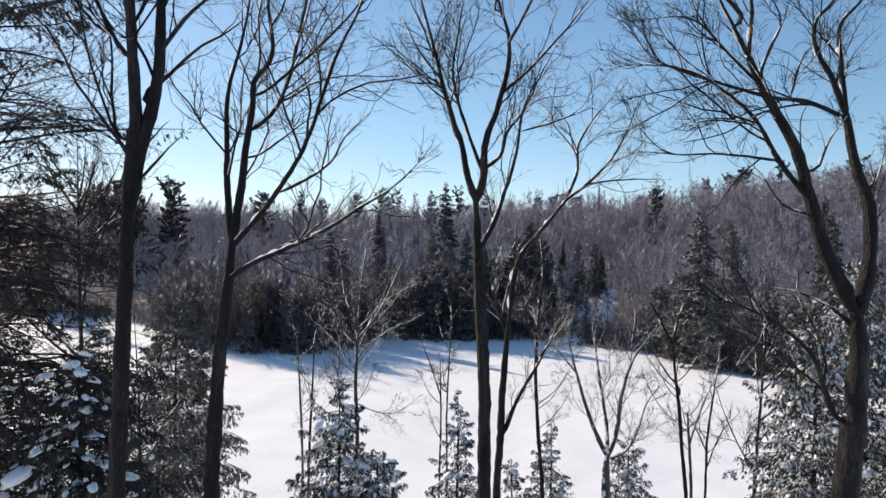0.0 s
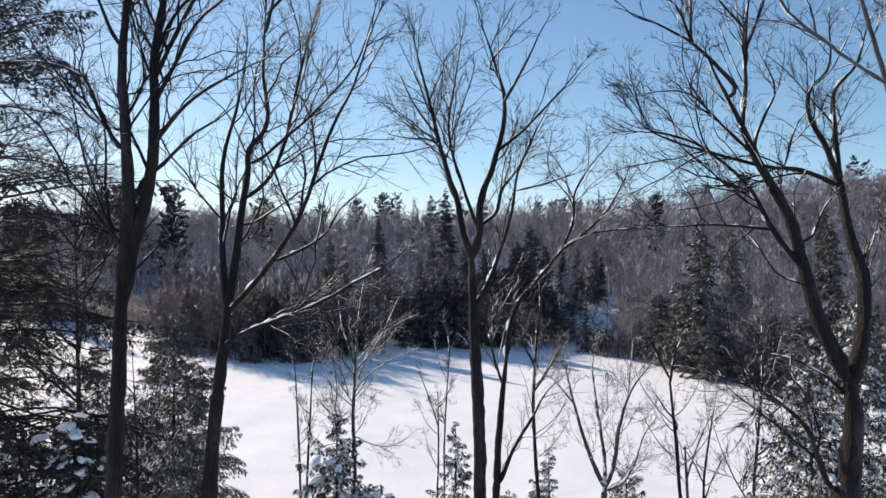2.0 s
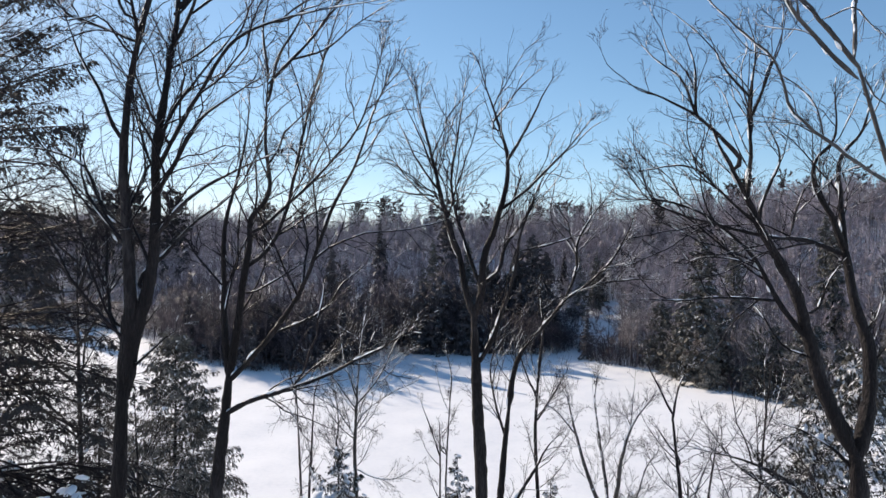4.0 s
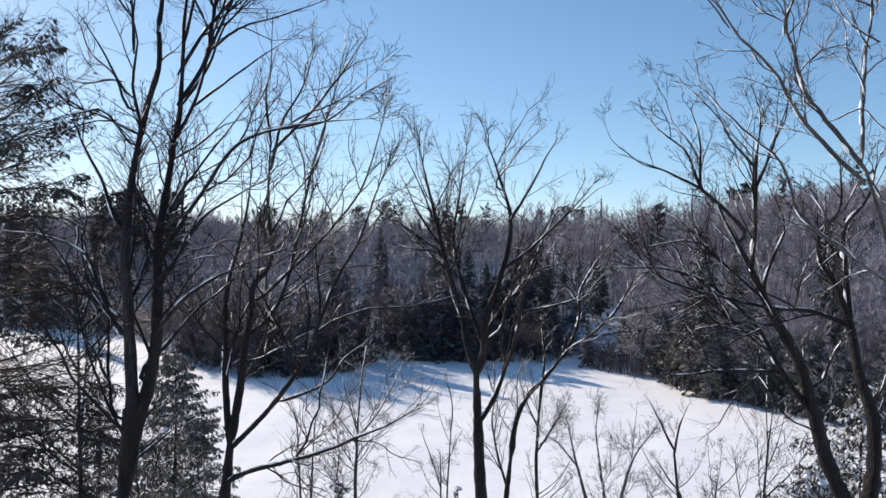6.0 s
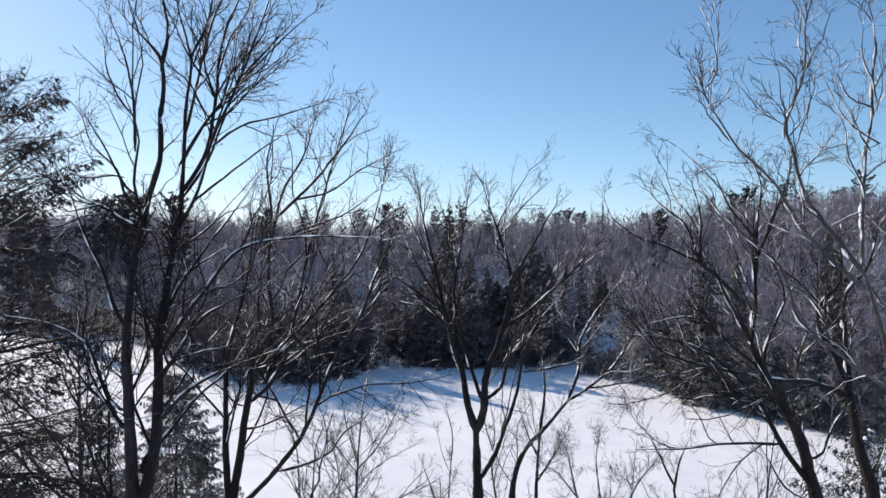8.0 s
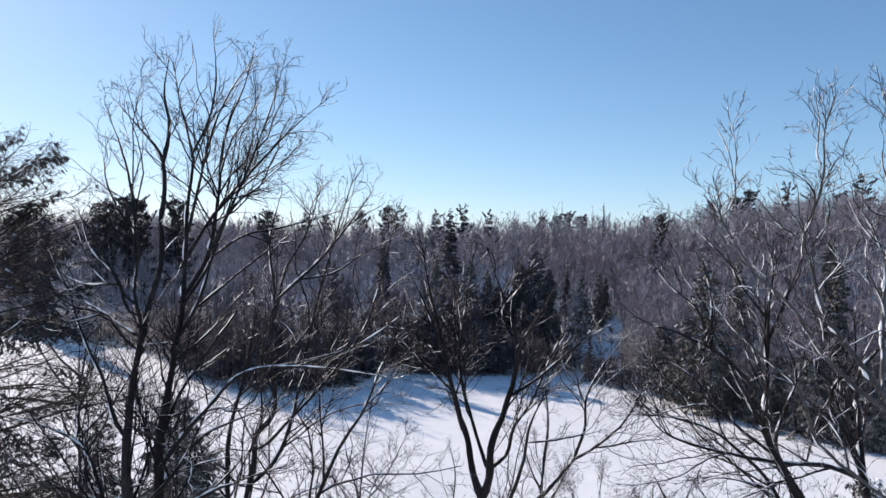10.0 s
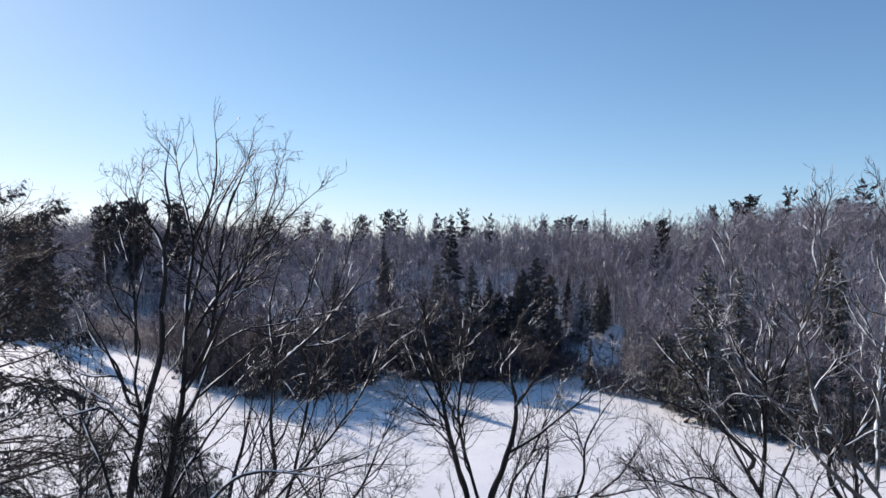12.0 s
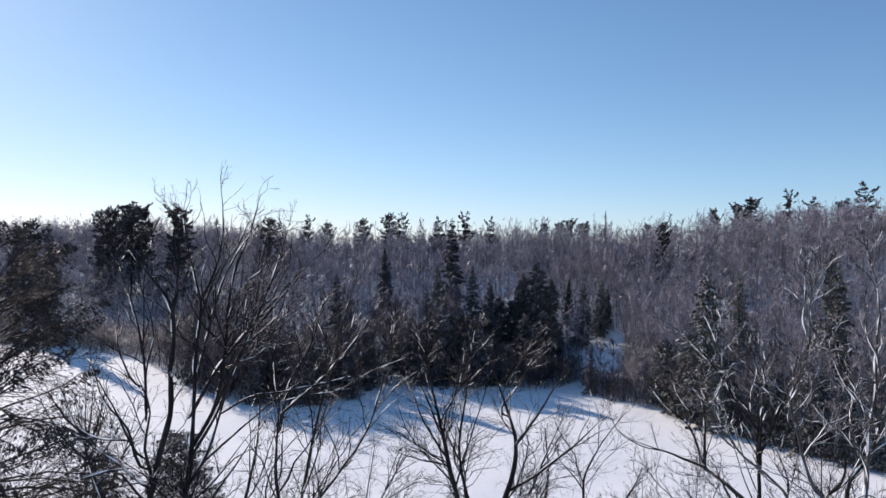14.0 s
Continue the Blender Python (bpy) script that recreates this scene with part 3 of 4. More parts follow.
tree.limb(((-4.43, 8.80, 21.24), (-4.54, 8.80, 21.28), (-4.73, 8.94, 21.74), (-4.91, 9.22, 22.79), (-5.12, 9.38, 23.34)), 0.028, 0.010)
tree.limb(((-4.33, 8.81, 20.66), (-3.78, 8.55, 21.10), (-3.50, 8.43, 21.30)), 0.024, 0.008)
tree.limb(((-4.32, 8.82, 21.09), (-4.12, 8.97, 21.38), (-3.99, 9.07, 21.58)), 0.020, 0.008)
tree.limb(((-4.17, 8.84, 21.74), (-4.23, 8.84, 21.81), (-3.98, 9.11, 22.27), (-3.73, 9.35, 22.67), (-3.37, 9.62, 23.03), (-3.02, 9.89, 23.46)), 0.035, 0.010)
tree.limb(((-4.38, 8.80, 22.41), (-4.48, 8.80, 22.45), (-4.78, 8.95, 22.82), (-5.31, 9.23, 23.59), (-5.81, 9.38, 23.79), (-6.77, 9.65, 23.87)), 0.035, 0.008)
tree.limb(((-4.40, 8.80, 23.79), (-4.48, 8.80, 23.88), (-4.94, 9.08, 24.59), (-5.45, 9.36, 25.31), (-5.78, 9.60, 25.97)), 0.031, 0.008)
tree.limb(((-4.04, 8.88, 23.07), (-3.66, 8.64, 23.55), (-3.29, 8.40, 24.04), (-2.61, 8.10, 24.42), (-2.20, 7.93, 24.58)), 0.035, 0.008)
tree.limb(((-4.09, 8.86, 22.43), (-3.52, 8.71, 23.02), (-2.75, 8.54, 23.43), (-2.11, 8.40, 23.69)), 0.035, 0.008)
tree.limb(((-4.04, 8.90, 23.74), (-3.90, 9.06, 24.25), (-3.58, 9.27, 24.89), (-3.24, 9.45, 25.43), (-2.95, 9.62, 25.92)), 0.031, 0.008)
tree.limb(((-4.40, 8.80, 23.18), (-4.27, 8.80, 23.20), (-4.29, 8.96, 24.03), (-4.39, 9.04, 24.45)), 0.020, 0.006)
tree.limb(((-4.38, 8.80, 22.67), (-4.48, 8.80, 22.68), (-4.85, 8.98, 23.02), (-5.30, 9.28, 23.71), (-5.59, 9.46, 24.12)), 0.024, 0.006)
tree.limb(((-3.88, 9.15, 26.16), (-3.52, 9.31, 26.87), (-3.12, 9.46, 27.44), (-2.72, 9.60, 27.94), (-2.36, 9.71, 28.37), (-1.96, 9.82, 28.73)), 0.028, 0.006)
tree.limb(((-3.85, 9.27, 26.63), (-3.61, 9.10, 27.46), (-3.35, 8.93, 28.25), (-3.06, 8.83, 28.68), (-2.75, 8.74, 29.02)), 0.024, 0.006)
tree.limb(((-4.23, 8.55, 26.28), (-4.36, 8.78, 27.00), (-4.56, 8.96, 27.60), (-4.99, 9.21, 28.39)), 0.024, 0.006)
tree.limb(((-3.92, 8.94, 24.86), (-3.60, 9.18, 25.13), (-3.30, 9.43, 25.48), (-2.97, 9.63, 25.61)), 0.020, 0.006)
tree.ramify(12, 1.6)
tree.finish(density=2.1, reach=0.5)
tree = BareTree("maple_tree", "dark bare maple with a kinked leader and long low limb", seed=12)
tree.limb(((-4.57, 12.20, 14.78), (-4.39, 12.20, 17.47), (-4.18, 12.20, 19.24), (-4.11, 12.20, 19.86)), 0.185, 0.131)
tree.limb(((-4.13, 12.20, 19.84), (-4.20, 12.26, 20.39), (-4.31, 12.38, 21.68), (-4.30, 12.50, 22.88), (-4.14, 12.58, 23.65), (-3.96, 12.68, 24.67), (-3.93, 12.76, 25.49)), 0.076, 0.016)
tree.limb(((-4.10, 12.20, 19.84), (-3.99, 12.16, 20.60), (-3.85, 12.11, 21.64), (-3.72, 12.07, 22.40), (-3.69, 12.04, 22.94), (-3.44, 12.02, 23.22), (-3.40, 11.96, 24.41), (-3.31, 11.90, 25.65)), 0.092, 0.02)
tree.limb(((-4.11, 12.20, 19.72), (-3.56, 11.98, 20.28), (-3.10, 11.78, 20.79), (-2.59, 11.52, 21.48), (-2.25, 11.27, 22.23), (-1.94, 11.01, 22.98), (-1.44, 10.68, 23.85), (-1.15, 10.41, 24.59), (-0.72, 10.08, 25.43)), 0.058, 0.012)
tree.limb(((-3.05, 11.78, 20.77), (-2.55, 11.57, 20.99), (-2.05, 11.35, 21.31), (-1.76, 11.14, 21.73), (-1.38, 10.94, 22.02)), 0.033, 0.011)
tree.limb(((-3.72, 12.09, 21.96), (-3.41, 12.22, 22.25), (-3.12, 12.46, 22.99), (-2.94, 12.79, 24.17), (-2.79, 13.09, 25.30), (-2.54, 13.42, 26.51), (-2.11, 13.88, 28.20)), 0.042, 0.012)
tree.limb(((-3.71, 12.06, 22.61), (-3.62, 12.06, 22.63), (-3.10, 12.35, 23.12), (-2.63, 12.62, 23.64), (-2.29, 12.83, 24.08), (-1.79, 13.18, 24.88), (-1.49, 13.58, 25.99), (-1.27, 13.97, 27.16)), 0.033, 0.011)
tree.limb(((-3.87, 12.12, 21.43), (-3.76, 12.12, 21.44), (-3.13, 11.86, 21.72), (-2.67, 11.65, 22.00), (-2.29, 11.49, 22.17)), 0.027, 0.011)
tree.limb(((-3.81, 12.10, 21.87), (-3.88, 12.10, 21.88), (-4.34, 12.25, 22.20), (-4.88, 12.41, 22.49)), 0.022, 0.008)
tree.limb(((-4.20, 12.20, 19.07), (-3.72, 11.95, 19.36), (-2.88, 11.55, 19.70), (-2.00, 11.10, 20.08), (-1.44, 10.79, 20.41), (-0.75, 10.39, 20.85), (-0.29, 10.06, 21.28)), 0.060, 0.011)
tree.limb(((-3.31, 11.93, 25.11), (-3.16, 12.10, 25.99), (-2.77, 12.27, 26.78), (-2.60, 12.43, 27.59)), 0.033, 0.011)
tree.limb(((-3.29, 11.91, 25.43), (-2.59, 11.72, 26.09), (-2.00, 11.54, 26.74), (-1.47, 11.36, 27.45)), 0.033, 0.011)
tree.limb(((-3.31, 11.91, 25.54), (-3.46, 12.00, 26.50), (-3.26, 12.10, 27.48)), 0.027, 0.008)
tree.limb(((-2.87, 11.80, 25.82), (-2.20, 11.60, 25.98), (-1.56, 11.37, 26.40), (-0.89, 11.15, 26.71)), 0.022, 0.008)
tree.ramify(12, 1.8)
tree.finish(density=2.5, reach=0.42)
tree = BareTree("maple_tree", "slender bare maple with a vase-shaped crown above the snowfield", seed=13)
tree.limb(((0.95, 14.40, 13.93), (0.86, 14.40, 17.10), (0.76, 14.40, 19.71), (0.72, 14.40, 20.81)), 0.174, 0.141)
tree.limb(((0.72, 14.40, 20.78), (0.51, 14.50, 21.41), (0.35, 14.62, 22.22), (0.21, 14.67, 22.55), (0.01, 14.77, 23.16), (-0.24, 14.92, 24.20), (-0.60, 15.13, 25.62), (-0.76, 15.25, 26.47)), 0.096, 0.013)
tree.limb(((0.74, 14.40, 20.78), (0.87, 14.36, 21.21), (0.92, 14.27, 22.09), (1.13, 14.20, 22.73), (1.29, 14.14, 23.29), (1.39, 14.03, 24.28), (1.14, 13.94, 25.19), (0.88, 13.86, 25.90), (0.72, 13.80, 26.42)), 0.103, 0.013)
tree.limb(((1.39, 14.02, 24.25), (1.67, 13.84, 24.73), (1.87, 13.69, 25.11), (2.10, 13.49, 25.64), (2.31, 13.35, 25.99)), 0.039, 0.013)
tree.limb(((1.28, 14.14, 23.19), (1.80, 13.92, 23.63), (2.58, 13.54, 24.45), (3.08, 13.26, 25.08)), 0.039, 0.013)
tree.limb(((0.84, 14.33, 21.50), (0.50, 14.64, 22.55), (0.21, 14.97, 23.69), (0.36, 15.38, 25.18), (0.55, 15.79, 26.72)), 0.045, 0.013)
tree.limb(((0.89, 14.33, 21.50), (1.27, 14.45, 21.80), (1.43, 14.58, 22.36), (1.84, 14.75, 22.91), (2.27, 14.99, 23.85), (2.66, 15.18, 24.59)), 0.045, 0.013)
tree.limb(((0.84, 14.40, 19.70), (1.05, 14.31, 20.09), (1.46, 14.06, 21.25), (1.62, 13.93, 21.86), (1.72, 13.76, 22.66), (2.05, 13.54, 23.61)), 0.058, 0.019)
tree.limb(((-0.06, 14.81, 23.47), (-0.22, 14.81, 23.53), (-0.71, 14.91, 23.57), (-1.33, 15.03, 23.70)), 0.026, 0.010)
tree.limb(((-0.11, 14.83, 23.66), (-0.59, 15.05, 24.32), (-1.17, 15.39, 25.44)), 0.032, 0.010)
tree.limb(((1.70, 13.81, 22.29), (2.40, 13.58, 22.47), (3.13, 13.32, 22.73)), 0.026, 0.010)
tree.limb(((-0.28, 14.92, 24.21), (-0.62, 14.92, 25.00), (-1.07, 14.92, 25.92)), 0.026, 0.010)
tree.limb(((1.22, 13.97, 24.92), (1.09, 13.96, 24.98), (1.34, 14.07, 25.49), (1.73, 14.19, 26.01), (2.18, 14.31, 26.41)), 0.026, 0.010)
tree.ramify(16, 1.9)
tree.finish(density=2.6, reach=0.4)
tree = BareTree("maple_tree", "thin crooked bare maple leaning beside a straighter one", BARK, PALE_TWIG, seed=14)
tree.limb(((1.50, 16.60, 13.02), (1.59, 16.60, 14.87), (1.69, 16.60, 16.97), (1.79, 16.60, 18.18)), 0.126, 0.089)
tree.limb(((1.79, 16.60, 18.18), (1.94, 16.60, 19.15), (2.25, 16.60, 19.79), (2.65, 16.60, 20.22), (3.23, 16.60, 20.97)), 0.089, 0.037)
tree.limb(((3.23, 16.60, 20.97), (3.57, 16.86, 21.83), (3.60, 17.02, 22.38), (4.30, 17.40, 23.55), (4.88, 17.62, 24.13)), 0.044, 0.015)
tree.limb(((3.23, 16.60, 20.97), (3.78, 16.37, 21.41), (4.24, 16.14, 21.95), (4.63, 15.83, 22.81), (4.74, 15.69, 23.23)), 0.044, 0.015)
tree.limb(((3.73, 16.39, 21.37), (3.87, 16.35, 21.39), (4.79, 16.52, 21.51), (5.75, 16.70, 21.54)), 0.030, 0.011)
tree.limb(((1.66, 16.60, 14.79), (2.04, 16.39, 15.83), (2.44, 16.21, 16.61), (2.77, 16.06, 17.30), (3.15, 15.95, 17.74)), 0.067, 0.015)
tree.limb(((1.71, 16.60, 17.27), (1.47, 16.98, 18.13), (1.33, 17.35, 19.03), (1.67, 17.74, 19.97)), 0.037, 0.015)
tree.finish(density=4.5, reach=0.5)
tree = BareTree("maple_tree", "stout wide-spreading bare maple with snow in its crotches", seed=15)
tree.limb(((7.53, 11.70, 15.12), (7.70, 11.70, 16.92), (7.77, 11.70, 18.13), (7.68, 11.70, 18.76)), 0.282, 0.219)
tree.limb(((7.64, 11.70, 18.71), (7.22, 11.70, 19.60), (6.84, 11.70, 20.80), (6.66, 11.70, 21.42), (6.25, 11.70, 22.19), (5.85, 11.70, 22.85), (5.62, 11.70, 23.35)), 0.157, 0.063)
tree.limb(((5.62, 11.70, 23.35), (5.33, 11.59, 23.81), (5.00, 11.48, 24.26), (4.72, 11.36, 24.77)), 0.047, 0.013)
tree.limb(((5.62, 11.70, 23.35), (5.74, 11.87, 24.26), (5.76, 12.04, 25.17), (6.05, 12.26, 26.35)), 0.047, 0.013)
tree.limb(((7.76, 11.70, 18.55), (8.02, 11.82, 19.73), (8.04, 11.91, 20.60), (7.85, 11.98, 21.34), (7.69, 12.09, 22.39)), 0.167, 0.073)
tree.limb(((7.69, 12.09, 22.39), (7.39, 12.02, 23.00), (6.99, 11.95, 23.61), (6.95, 11.90, 24.04), (7.27, 11.85, 24.48), (7.24, 11.76, 25.28)), 0.068, 0.016)
tree.limb(((7.69, 12.08, 22.39), (7.71, 12.28, 23.42), (7.75, 12.41, 24.11), (8.27, 12.55, 24.75), (8.56, 12.71, 25.60)), 0.063, 0.016)
tree.limb(((7.63, 12.08, 22.33), (6.90, 11.97, 22.59), (6.16, 11.87, 22.67), (5.31, 11.74, 22.86), (4.42, 11.61, 23.06), (3.77, 11.51, 23.28), (3.16, 11.37, 23.95)), 0.052, 0.010)
tree.limb(((6.72, 11.70, 20.81), (6.28, 11.82, 21.43), (5.93, 11.94, 22.12), (5.46, 12.05, 22.65), (4.80, 12.17, 23.13), (3.98, 12.30, 23.32), (3.24, 12.42, 23.34)), 0.057, 0.010)
tree.limb(((6.25, 11.83, 21.45), (5.71, 11.71, 21.50), (5.15, 11.58, 21.52), (4.24, 11.37, 21.48), (3.36, 11.17, 21.51)), 0.031, 0.008)
tree.limb(((5.93, 11.95, 22.13), (5.44, 12.06, 22.23), (4.99, 12.15, 22.26), (4.59, 12.25, 22.06)), 0.021, 0.008)
tree.limb(((6.99, 11.70, 20.32), (6.85, 11.70, 20.41), (6.44, 11.85, 20.58), (6.12, 12.07, 21.16), (5.76, 12.26, 21.66)), 0.026, 0.008)
tree.limb(((6.71, 11.70, 21.23), (6.87, 11.70, 21.26), (7.14, 11.75, 21.73), (7.40, 11.80, 22.11)), 0.031, 0.016)
tree.limb(((8.01, 11.93, 20.78), (8.36, 12.10, 21.34), (8.84, 12.26, 21.75)), 0.031, 0.010)
tree.limb(((7.66, 11.70, 16.56), (7.50, 11.70, 16.58), (7.08, 11.53, 17.11), (6.68, 11.30, 17.85), (6.12, 11.11, 18.32), (5.37, 10.89, 18.72), (4.25, 10.57, 19.07)), 0.063, 0.010)
tree.limb(((7.73, 11.70, 18.29), (7.40, 11.96, 18.68), (6.99, 12.19, 18.90), (6.56, 12.42, 19.01)), 0.042, 0.010)
tree.limb(((6.11, 11.70, 22.38), (5.93, 11.89, 23.00), (6.20, 12.07, 23.64), (6.46, 12.21, 24.12), (6.26, 12.48, 25.03)), 0.047, 0.010)
tree.limb(((5.84, 11.70, 22.84), (5.14, 11.46, 23.34), (4.47, 11.21, 23.83), (3.32, 10.89, 23.74)), 0.031, 0.010)
tree.limb(((6.54, 11.91, 22.69), (6.86, 12.12, 23.44), (7.27, 12.30, 23.99)), 0.026, 0.010)
tree.limb(((5.30, 11.58, 23.86), (5.41, 11.58, 23.97), (5.08, 11.50, 24.37), (4.57, 11.41, 24.76), (4.02, 11.32, 25.03), (3.42, 11.23, 25.24), (3.04, 11.17, 25.37)), 0.047, 0.008)
tree.limb(((4.62, 11.42, 24.72), (4.55, 11.36, 24.76), (4.25, 11.52, 25.51), (3.83, 11.63, 25.87), (3.59, 11.71, 26.19)), 0.031, 0.008)
tree.limb(((4.51, 11.36, 24.79), (4.55, 11.65, 25.82), (4.46, 11.82, 26.37)), 0.031, 0.008)
tree.limb(((5.77, 11.92, 24.57), (5.79, 12.00, 25.41), (5.89, 12.10, 26.38), (5.74, 12.14, 26.82)), 0.037, 0.008)
tree.limb(((5.78, 11.97, 24.86), (6.12, 11.70, 26.08), (6.20, 11.60, 26.56)), 0.031, 0.008)
tree.limb(((5.81, 12.04, 25.26), (5.36, 12.20, 25.92), (5.11, 12.34, 26.59)), 0.031, 0.008)
tree.clump((7.61, 11.75, 18.86), (0.07, 0.06, 0.16))
tree.ramify(34, 2.0)
tree.finish(density=2.4, reach=0.44)
tree = BareTree("dead_tree", "pale lichen-grey bare tree with few stiff upper limbs", PALE_BARK, PALE_TWIG, seed=16)
tree.limb(((5.92, 8.10, 22.72), (5.55, 8.10, 23.98), (5.29, 8.10, 24.79)), 0.070, 0.041)
tree.limb(((5.29, 8.10, 24.79), (4.91, 8.17, 25.36), (4.61, 8.22, 25.81), (4.38, 8.28, 26.31), (4.31, 8.33, 26.77), (4.56, 8.39, 27.38), (4.63, 8.47, 28.22), (4.83, 8.51, 28.65)), 0.034, 0.009)
tree.limb(((5.26, 8.10, 24.66), (4.77, 7.99, 25.01), (4.15, 7.83, 25.57), (3.69, 7.70, 26.04), (3.21, 7.57, 26.49), (2.89, 7.45, 27.00), (2.82, 7.41, 27.18)), 0.032, 0.007)
tree.limb(((5.24, 8.11, 24.93), (5.44, 8.37, 26.02), (5.79, 8.71, 27.52), (5.84, 8.89, 28.28), (5.74, 9.01, 28.80)), 0.029, 0.011)
tree.limb(((2.92, 7.46, 26.95), (3.04, 7.48, 27.06), (3.09, 7.53, 27.54), (3.08, 7.58, 28.01)), 0.011, 0.004)
tree.limb(((4.88, 8.18, 25.42), (5.31, 8.29, 25.53), (5.75, 8.42, 25.34)), 0.014, 0.006)
tree.limb(((5.65, 8.58, 26.92), (5.62, 8.54, 27.00), (5.32, 8.48, 27.12), (4.99, 8.39, 27.46)), 0.014, 0.006)
tree.limb(((5.75, 8.10, 23.29), (5.42, 8.10, 23.50), (5.09, 8.10, 23.73), (4.72, 8.10, 24.06), (4.54, 8.10, 24.24), (4.47, 8.10, 24.53), (4.27, 8.10, 24.99), (3.94, 8.10, 25.25), (3.58, 8.10, 25.53), (3.16, 8.10, 25.89)), 0.026, 0.009)
tree.limb(((5.37, 8.10, 24.65), (5.55, 8.18, 24.44), (5.83, 8.25, 24.30)), 0.014, 0.006)
tree.limb(((4.31, 8.32, 26.73), (4.03, 8.43, 26.94), (3.78, 8.56, 27.28)), 0.011, 0.004)
tree.limb(((5.54, 8.47, 26.47), (5.67, 8.47, 26.53), (5.44, 8.54, 26.73), (5.19, 8.64, 27.18), (5.03, 8.71, 27.50)), 0.018, 0.004)
tree.limb(((5.38, 8.29, 25.69), (5.39, 8.29, 25.75), (5.21, 8.41, 26.29), (5.18, 8.50, 26.76), (5.06, 8.55, 27.00)), 0.014, 0.004)
tree.ramify(8, 1.1)
tree.finish(density=4, twigs=4, twiglets=3, reach=0.26, knobby=0.03)
tree = BareTree("young_tree", "small bare tree with snow-dusted twigs beside a snowy fir", SNOWY_BARK, PALE_TWIG, seed=17)
tree.limb(((-3.68, 25.40, 9.31), (-3.42, 25.40, 11.90), (-3.49, 25.40, 13.56), (-3.46, 25.40, 15.60), (-3.42, 25.40, 16.61)), 0.102, 0.068)
tree.limb(((-3.42, 25.40, 16.61), (-3.33, 25.59, 18.54), (-3.02, 25.79, 20.50)), 0.045, 0.017)
tree.limb(((-3.44, 25.40, 15.81), (-2.68, 25.05, 16.77), (-1.86, 24.52, 18.39), (-1.41, 24.16, 19.51)), 0.040, 0.014)
tree.limb(((-3.46, 25.40, 16.04), (-4.06, 25.90, 17.59), (-4.38, 26.40, 19.20)), 0.040, 0.014)
tree.limb(((-3.45, 25.40, 12.56), (-3.71, 25.40, 12.59), (-4.24, 25.40, 13.73), (-4.19, 25.40, 15.18), (-4.43, 25.40, 16.71)), 0.045, 0.017)
tree.limb(((-3.47, 25.40, 13.06), (-3.44, 25.40, 13.14), (-3.01, 25.31, 12.99), (-2.08, 25.12, 12.87), (-0.95, 24.87, 13.56)), 0.034, 0.011)
tree.limb(((-3.45, 25.40, 14.43), (-4.51, 25.90, 15.71), (-5.65, 26.32, 16.58)), 0.034, 0.011)
tree.limb(((-3.47, 25.40, 14.78), (-3.45, 25.40, 14.89), (-2.41, 25.88, 15.97), (-1.15, 26.30, 16.52)), 0.034, 0.011)
tree.limb(((-3.43, 25.40, 15.35), (-2.55, 26.02, 17.12), (-0.94, 26.59, 18.04)), 0.028, 0.011)
tree.limb(((-3.44, 25.40, 15.58), (-4.45, 24.85, 17.12), (-5.37, 24.44, 18.03)), 0.028, 0.011)
tree.sprout(8, 1.3)
tree.finish(density=4.5, twiglets=3, fine=0.004, reach=0.36)
tree = BareTree("broken_tree", "old pollarded tree with snow in its open fork", SNOWY_BARK, PALE_TWIG, seed=18)
tree.limb(((7.03, 26.70, 8.90), (7.04, 26.70, 9.92), (7.05, 26.70, 10.77)), 0.210, 0.190)
tree.limb(((7.05, 26.70, 10.69), (6.63, 26.80, 11.58), (6.21, 26.93, 12.73), (5.78, 27.09, 14.22), (5.38, 27.27, 15.93)), 0.114, 0.024)
tree.limb(((7.08, 26.70, 10.74), (7.09, 26.92, 11.77), (6.85, 27.34, 13.74), (6.69, 27.73, 15.65), (6.96, 27.98, 16.85)), 0.095, 0.019)
tree.limb(((7.10, 26.70, 10.74), (7.36, 26.62, 11.55), (7.58, 26.43, 13.40), (7.95, 26.29, 14.85), (8.77, 26.13, 16.13)), 0.124, 0.029)
tree.limb(((7.15, 26.70, 10.60), (7.68, 26.70, 10.82), (8.22, 26.70, 11.53), (8.75, 26.70, 13.04), (9.57, 26.70, 14.13)), 0.076, 0.014)
tree.limb(((7.87, 26.33, 14.48), (8.01, 26.46, 15.77), (8.15, 26.61, 17.18)), 0.038, 0.010)
tree.limb(((5.78, 27.09, 14.17), (4.96, 27.35, 15.10), (4.25, 27.52, 15.55)), 0.048, 0.010)
tree.clump((7.07, 26.70, 10.94), (0.14, 0.11, 0.17))
tree.ramify(16, 2.2)
tree.finish(density=2.4, fine=0.004, reach=0.36)
tree = BareTree("young_tree", "straight thin bare tree at the snowfield's edge", BARK, PALE_TWIG, seed=19)
tree.limb(((4.54, 28.00, 8.46), (4.35, 28.00, 11.18), (4.19, 28.00, 14.11), (4.28, 28.00, 16.81)), 0.100, 0.075)
tree.limb(((4.28, 28.00, 16.81), (4.45, 28.00, 18.75), (4.25, 28.00, 20.51)), 0.075, 0.025)
tree.limb(((4.21, 28.00, 14.47), (4.86, 28.24, 15.45), (5.66, 28.53, 16.69)), 0.050, 0.019)
tree.limb(((4.24, 28.00, 15.48), (3.64, 27.72, 16.76), (3.22, 27.46, 18.02)), 0.050, 0.019)
tree.sprout(12, 1.6)
tree.finish(density=3.5, fine=0.004, reach=0.42)
